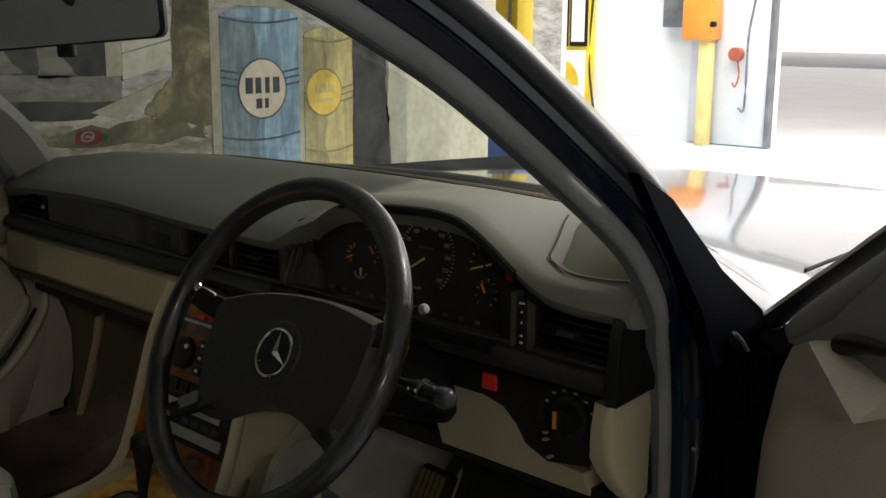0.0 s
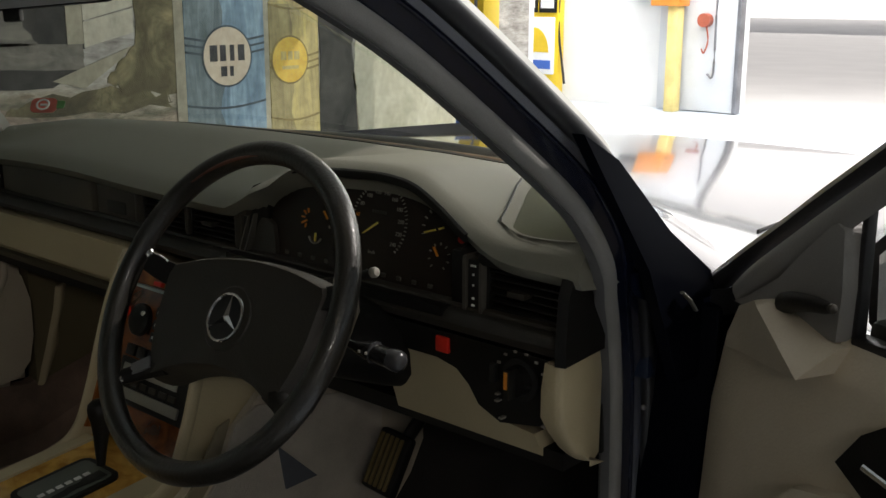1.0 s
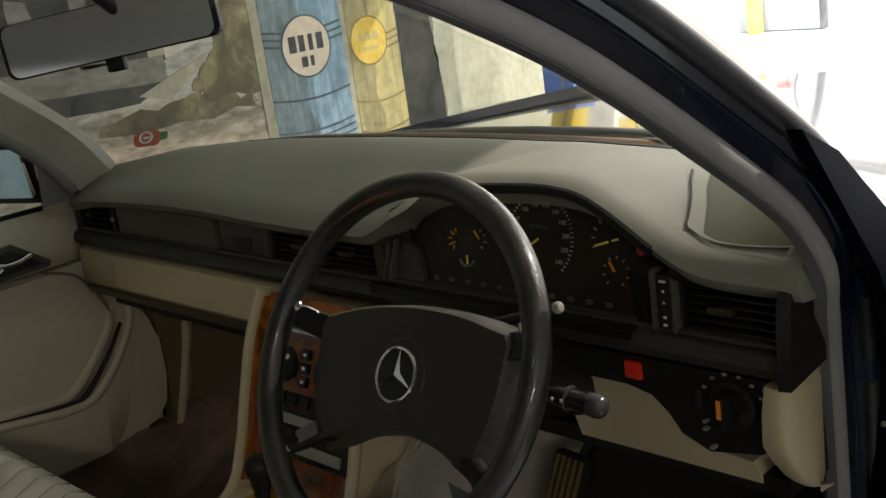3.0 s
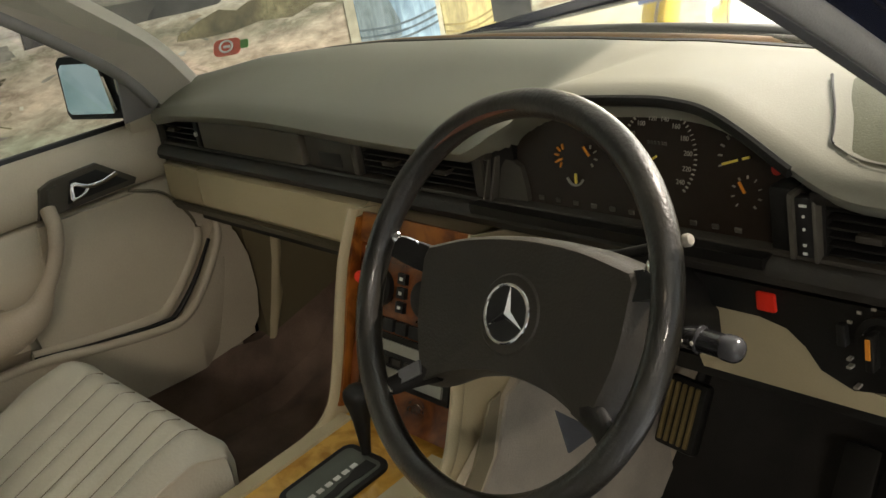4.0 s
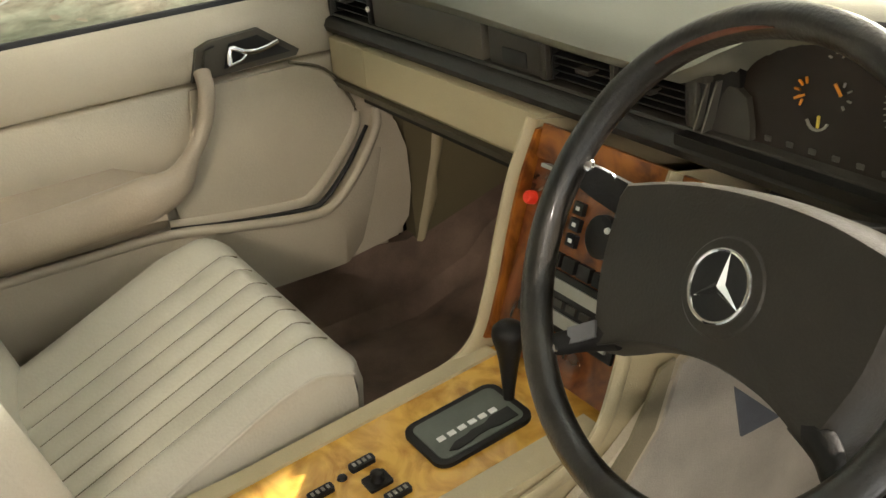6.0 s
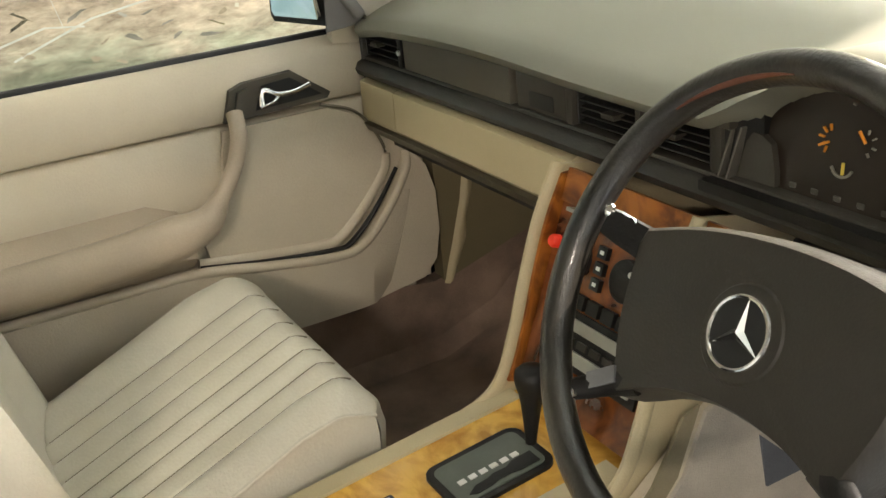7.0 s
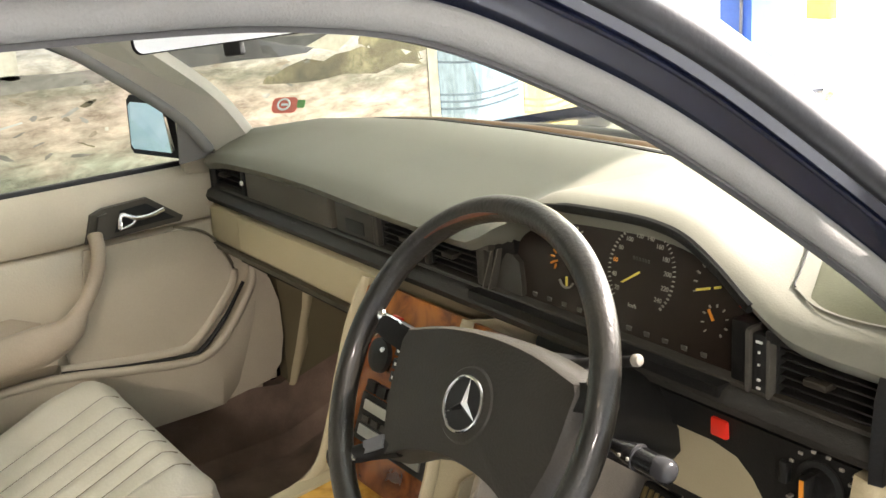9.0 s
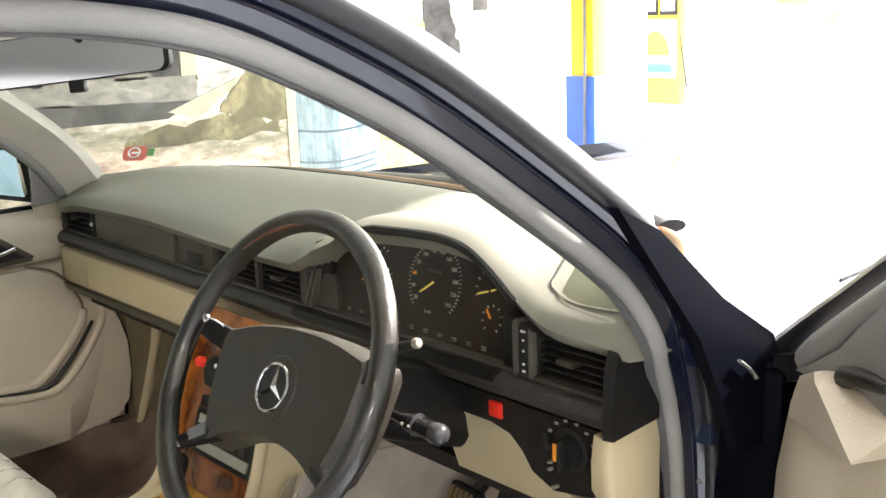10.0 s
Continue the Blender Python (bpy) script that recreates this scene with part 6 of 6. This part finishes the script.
M_PALEB = layered("painted_pale_blue", [(0.3, (0.26, 0.46, 0.52)), (0.7, (0.62, 0.78, 0.80)), (0.5, (0.45, 0.64, 0.68))], scale=3, stretch=(1, 1, 2))
M_DEEP = layered("painted_deep_blue", [(0.3, (0.06, 0.16, 0.34)), (0.7, (0.14, 0.30, 0.52))], scale=4)
# pale blue field added out of view, to tint the passenger mirror
painted("mirror_blue_field", [(-6.9, 0.02), (-1.3, 0.02), (-1.3, 3.5), (-6.9, 3.5)], M_PALEB, 1, "pale blue field added for the door mirror to reflect")
painted("painted_pole", [(-2.05, 0.05), (-1.98, 0.05), (-1.95, 1.6), (-2.02, 1.6)], M_PORCH, 2)
painted("blue_shape", rough_edge([(-1.75, 0.3), (-1.42, 0.3), (-1.42, 0.95), (-1.70, 1.0)], 0.03), M_DEEP, 2, "blue painted shape")
for a, b in (((-0.35, 0.62), (0.10, 0.74)), ((-0.30, 0.90), (-0.18, 0.68)), ((-0.42, 0.66), (-0.12, 0.69)), ((-0.22, 0.86), (-0.10, 0.92))):
    p = [a, ((a[0] + b[0]) / 2 + 0.03, (a[1] + b[1]) / 2 + 0.03), b]
    painted("twig", p + [(q[0] + 0.003, q[1] - 0.006) for q in reversed(p)], M_TWIG, 2, "pale painted twig")
painted("pale_dab", [(0.372, 0.665), (0.386, 0.662), (0.388, 0.675), (0.376, 0.678)], M_BOARD, 2)
# litter, dabs and slabs in the painted yard
rnd = random.Random(5)
for k in range(70):
    y, z = rnd.uniform(-1.1, 1.2), rnd.uniform(0.50, 0.86)
    w, h = rnd.uniform(0.008, 0.035), rnd.uniform(0.003, 0.010)
    a = rnd.uniform(-0.6, 0.6)
    mat = rnd.choice((M_EARTH, M_EARTH, M_PORCH, M_STONE, M_MOSS, M_BOARD if k % 12 == 0 else M_EARTH))
    painted("dab", [(y + w * math.cos(q) * (1 + 0.3 * math.sin(3 * q + k)), z + h * math.sin(q) + a * w * math.cos(q)) for q in [2 * math.pi * j / 9 for j in range(9)]], mat, 2)
for y0, y1, z0 in ((-0.52, -0.40, 0.90), (-0.36, -0.26, 0.885), (-0.22, -0.13, 0.89), (-0.08, 0.02, 0.885), (0.05, 0.12, 0.885)):
    painted("painted_slab", rough_edge([(y0, z0), (y1, z0 - 0.006), (y1 + 0.012, 1.9), (y0 - 0.008, 1.9)], 0.012), M_STONE if y0 < -0.3 else M_BOARD, 2, "pale painted slab")
painted("shade_field", rough_edge([(-1.2, 0.845), (0.4, 0.83), (0.4, 0.88), (-0.5, 0.905), (-1.2, 0.89)], 0.03), M_PORCH, 2)
painted("painted_log", rough_edge([(-1.1, 0.50), (-0.45, 0.70), (-0.42, 0.73), (-1.1, 0.57)], 0.02), M_MOSS, 2, "dark painted branch")
# porch
painted("shade_field", rough_edge([(0.2, 0.99), (1.35, 0.98), (1.40, 1.9), (0.2, 1.9)], 0.03), M_DARKP, 3, "dark painted doorway")
painted("step", rough_edge([(0.45, 0.935), (1.34, 0.90), (1.34, 1.00), (0.45, 1.03)], 0.012), M_PORCH, 4, "grey painted porch step")
painted("step_riser", rough_edge([(0.45, 0.85), (1.20, 0.835), (1.34, 0.90), (0.45, 0.935)], 0.012), M_DARKP, 4)
painted("step_riser", [(1.335, 0.825), (1.50, 0.93), (1.56, 0.985), (1.34, 0.91), (1.20, 0.86)], M_BOARDS, 5, "pale painted step end")
painted("post_side", [(1.275, 1.00), (1.345, 1.0), (1.345, 1.9), (1.275, 1.9)], M_BOARDS, 5, "painted porch post")
for i in range(7):
    z = 0.985 + 0.105 * i
    painted("board", [(1.347, z), (1.572, z + 0.055), (1.572, z + 0.152), (1.347, z + 0.100)], M_BOARD, 5 + (i % 2) * 0.3, "cream painted weatherboard")
for y, z, s in ((0.62, 1.02, 0.10), (0.82, 1.04, 0.13), (1.05, 1.02, 0.12)):
    painted("painted_boot", rough_edge([(y - s * 0.5, z - 0.02), (y + s * 0.9, z - 0.02), (y + s * 0.4, z + 0.05), (y + s * 0.15, z + 0.22), (y - s * 0.4, z + 0.24)], 0.012), M_PORCH, 4)
painted("moss_field", rough_edge([(1.50, 0.80), (1.77, 0.78), (1.77, 1.35), (1.58, 1.5), (1.575, 0.99), (1.44, 0.86)], 0.03), M_MOSS, 4, "mossy painted bank")
painted("shade_field", rough_edge([(1.0, 0.74), (1.74, 0.72), (1.72, 0.79), (1.45, 0.83), (1.10, 0.79)], 0.05), M_MOSS, 3)


def drum(y0, y1, z1, main, shade_mat, band_mat, edge, logo, logo_r, letters):
    w = y1 - y0
    d = part("painted_drum", prism([(-2.65, y, z) for y, z in [(y0, 0.35), (y1, 0.35), (y1, z1)] + [(y0 + w * (0.5 + 0.5 * math.cos(math.pi * k / 12)), z1 + 0.045 * math.sin(math.pi * k / 12)) for k in range(1, 12)] + [(y0, z1)]], (0, 0, 0), (0.008, 0, 0)), main, mural, edge, smooth=0)

    def arc(z, h, mat):
        lo = [(-2.65, y0 + w * k / 12, z - 0.022 * math.sin(math.pi * k / 12)) for k in range(13)]
        part("drum_band", prism(lo + [(-2.65, p[1], p[2] + h) for p in reversed(lo)], (0, 0, 0), (0.0095, 0, 0)), mat, d, smooth=0)
    for z in (z1 - 0.005, z1 - 0.23, z1 - 0.26, z1 - 0.29, z1 - 0.52, z1 - 0.66, z1 - 0.69, z1 - 0.72):
        arc(z, 0.010, band_mat)
    wav = [(-2.65, y0 + w * (0.44 + 0.05 * math.sin(5.0 * k) + 0.03 * math.sin(13.0 * k)), 0.35 + (z1 - 0.35) * k / 16) for k in range(17)]
    part("shade_stripe", prism([(-2.65, y0 + 0.002, 0.35)] + wav + [(-2.65, y0 + 0.002, z1)], (0, 0, 0), (0.0088, 0, 0)), shade_mat, d, smooth=0)
    yc, zc = logo
    part("round_emblem", prism([(-2.65, yc + (logo_r + 0.008) * math.cos(2 * math.pi * k / 32), zc + (logo_r + 0.008) * math.sin(2 * math.pi * k / 32)) for k in range(32)], (0, 0, 0), (0.0105, 0, 0)), band_mat, d, smooth=0)
    em = part("round_emblem", prism([(-2.65, yc + logo_r * math.cos(2 * math.pi * k / 32), zc + logo_r * math.sin(2 * math.pi * k / 32)) for k in range(32)], (0, 0, 0), (0.0115, 0, 0)), letters[0], d, "round painted emblem", smooth=0)
    for y, z, hw, hh in letters[1]:
        part("bar", prism([(-2.65, yc + y - hw, zc + z - hh), (-2.65, yc + y + hw, zc + z - hh), (-2.65, yc + y + hw, zc + z + hh), (-2.65, yc + y - hw, zc + z + hh)], (0, 0, 0), (0.0125, 0, 0)), letters[2], em, smooth=0)
    return d


M_BLUES = layered("painted_drum_shade", [(0.3, (0.10, 0.13, 0.13)), (0.72, (0.30, 0.36, 0.37)), (0.5, (0.18, 0.23, 0.24))], scale=3.0, stretch=(1, 6, 0.9))
M_YELS = layered("painted_yellow_shade", [(0.3, (0.20, 0.17, 0.09)), (0.72, (0.46, 0.39, 0.19)), (0.5, (0.32, 0.27, 0.13))], scale=3.0, stretch=(1, 6, 0.9))
drum(1.815, 2.245, 1.235, M_BLUE, M_BLUES, M_BLUEL, "blue painted oil drum with a cream round emblem", (2.035, 0.925), 0.128,
     (M_CREAMP, [(-0.075, 0.015, 0.020, 0.035), (-0.025, 0.015, 0.016, 0.035), (0.025, 0.015, 0.012, 0.035), (0.075, 0.015, 0.018, 0.035), (-0.022, -0.065, 0.016, 0.022), (0.020, -0.065, 0.010, 0.022)], M_INK))
painted("pale_edge", [(1.762, 0.35), (1.8145, 0.35), (1.8145, 1.25), (1.766, 1.25)], M_BOARDS, 5.6, "pale painted edge")
painted("pale_edge", [(2.2455, 0.35), (2.2745, 0.35), (2.2745, 1.2), (2.2455, 1.2)], M_BOARDS, 5.6)
drum(2.275, 2.575, 1.15, M_YEL, M_YELS, M_YELL, "yellow painted oil drum with a golden round emblem", (2.395, 0.895), 0.105,
     (M_GOLD, [(-0.04, 0.02, 0.016, 0.020), (0.0, 0.02, 0.014, 0.020), (0.04, 0.02, 0.016, 0.020), (0.0, -0.035, 0.05, 0.008)], M_YEL))
painted("shade_field", rough_edge([(2.575, 0.35), (2.84, 0.35), (2.83, 0.75), (2.80, 0.9), (2.80, 1.06), (2.77, 1.14), (2.74, 1.3), (2.575, 1.3)], 0.03), M_DARKP, 4, "dark painted gap")
painted("painted_column", rough_edge([(2.84, 0.45), (3.70, 0.42), (3.72, 2.2), (2.78, 2.2), (2.78, 1.14), (2.82, 1.0), (2.80, 0.8)], 0.03), M_COLUMN, 4, "pale painted columns")
painted("timber", [(2.9, 1.2), (3.0, 1.2), (3.0, 2.2), (2.9, 2.2)], M_DARKP, 5)
painted("upper_field", rough_edge([(1.6, 1.30), (2.7, 1.25), (2.7, 2.4), (1.6, 2.4)], 0.03), M_BOARDS, 3)
for i in range(4):
    painted("board", [(1.62, 1.34 + 0.14 * i), (2.7, 1.30 + 0.14 * i), (2.7, 1.42 + 0.14 * i), (1.62, 1.46 + 0.14 * i)], M_BOARD, 4)

# ---- two-post lift ----
lift = thing("car_lift", (-2.35, 3.4, 0), "yellow and blue two-post car lift", "car lift")
part("post", joined(block(-2.378, -2.232, 3.32, 3.45, 0, 3.3, 0.006)), YELLOW, lift, "yellow painted lift post")
part("post_cover", softened(prism([(-2.40, 3.305, 0), (-2.21, 3.305, 0), (-2.21, 3.465, 0), (-2.40, 3.465, 0)], (0, 0, 0.445), (0, 0, 0.855)), 0.01), BLUE, lift, "blue cover sleeve")
part("cable", tube(spline([(-2.27, 3.312, 3.0), (-2.275, 3.311, 1.4), (-2.265, 3.298, 0.9), (-2.27, 3.297, 0.5), (-2.28, 3.29, 0.1)], 6), 0.008), STEEL, lift, "grey cable")
part("carriage", softened(block(-2.41, -2.20, 3.295, 3.475, 0.24, 0.40), 0.01), YELLOW, lift, "yellow lifting carriage")
part("base_plate", block(-2.44, -2.17, 3.22, 3.55, 0.004, 0.03), YELLOW, lift)
part("arm_hook", tube(spline([(-2.16, 3.5, 0.30), (-2.10, 3.62, 0.26), (-2.04, 3.60, 0.34), (-1.98, 3.72, 0.28), (-1.92, 3.70, 0.36)], 5), 0.015), STEEL, lift)

# ---- far wall fittings ----
cab = thing("yellow_cabinet", (-6.6, 9.3, 0), "tall yellow cabinet panel with dark framed sheets", "cabinet")
part("panel", softened(block(-7.4, -6.02, 9.26, 9.38, 0.0, 2.3), 0.01), YELLOW, cab)
for x in (-6.55, -6.28):
    fr = part("framed_sheet", block(x, x + 0.24, 9.235, 9.262, 1.0, 1.62, 0.006), BLACK, cab, "dark framed sheet")
    part("sheet", block(x + 0.03, x + 0.21, 9.228, 9.236, 1.05, 1.58), WALLW, fr)
lg = part("emblem_panel", block(-6.60, -6.06, 9.235, 9.262, 0.30, 0.95, 0.01), WALLW, cab, "white panel with a yellow shape")
part("emblem", prism([(-6.33 + 0.20 * math.cos(math.pi * k / 12), 9.23, 0.55 + 0.28 * math.sin(math.pi * k / 12)) for k in range(13)], (0, 0, 0), (0, 0.004, 0)), YELLOW, lg, smooth=0)
part("emblem_base", block(-6.5, -6.1, 9.226, 9.234, 0.36, 0.46), BLUE, lg)
hose = thing("hanging_hose", (-5.98, 9.3, 1.2), "thin dark hanging hose on the far wall", "hose")
part("line", tube(spline([(-6.0, 9.3, 2.6), (-5.99, 9.28, 1.6), (-6.03, 9.28, 0.9), (-5.93, 9.28, 0.2)], 6), 0.014), RUBBER, hose)
gbox = thing("grey_box", (-5.0, 9.3, 1.5), "grey wall-hung electrical box", "box")
part("case", softened(block(-5.05, -4.72, 9.24, 9.40, 1.22, 1.8), 0.01), STEEL, gbox)
obox = thing("orange_box", (-4.5, 9.2, 0), "orange control box on a yellow post", "control box")
part("case", softened(block(-4.70, -4.36, 9.05, 9.28, 1.09, 1.75), 0.015), ORANGE, obox)
part("post", softened(block(-4.52, -4.40, 9.1, 9.24, 0.0, 1.10), 0.01), YELLOWF, obox, "yellow painted post")
part("knob", disc((-4.32, 9.05, 1.25), (0, -1, 0), 0.03, 0.05, 12), BLACK, obox)
leaf = thing("entrance_door_leaf", (-4.0, 9.33, 0), "pale grey steel door leaf standing open", "door")
part("leaf", softened(block(-4.72, -3.80, 9.30, 9.37, 0.01, 3.2), 0.006), material("pale_grey_steel_paint", (0.62, 0.64, 0.66), 0.5, vary=0.06, scale=2, grain=40, bump=0.05), leaf)
part("edge_strip", block(-3.82, -3.78, 9.27, 9.38, 0.01, 3.2, 0.004), STEEL, leaf, "dark edge strip")
part("pull_bar", tube(spline([(-3.92, 9.27, 2.0), (-4.00, 9.25, 1.4), (-4.04, 9.25, 1.1), (-4.04, 9.25, 0.42), (-4.12, 9.27, 0.40)], 5), 0.012), STEEL, leaf, "grey pull bar")
reel = thing("hose_reel", (-4.1, 9.25, 0.9), "small red reel hung on the steel door", "reel")
part("drum", disc((-4.16, 9.29, 0.95), (0, -1, 0), 0.07, 0.09, 20), REDF, reel)
part("tail", tube(spline([(-4.14, 9.24, 0.90), (-4.11, 9.23, 0.74), (-4.15, 9.23, 0.62), (-4.18, 9.23, 0.66)], 5), 0.009), REDF, reel)
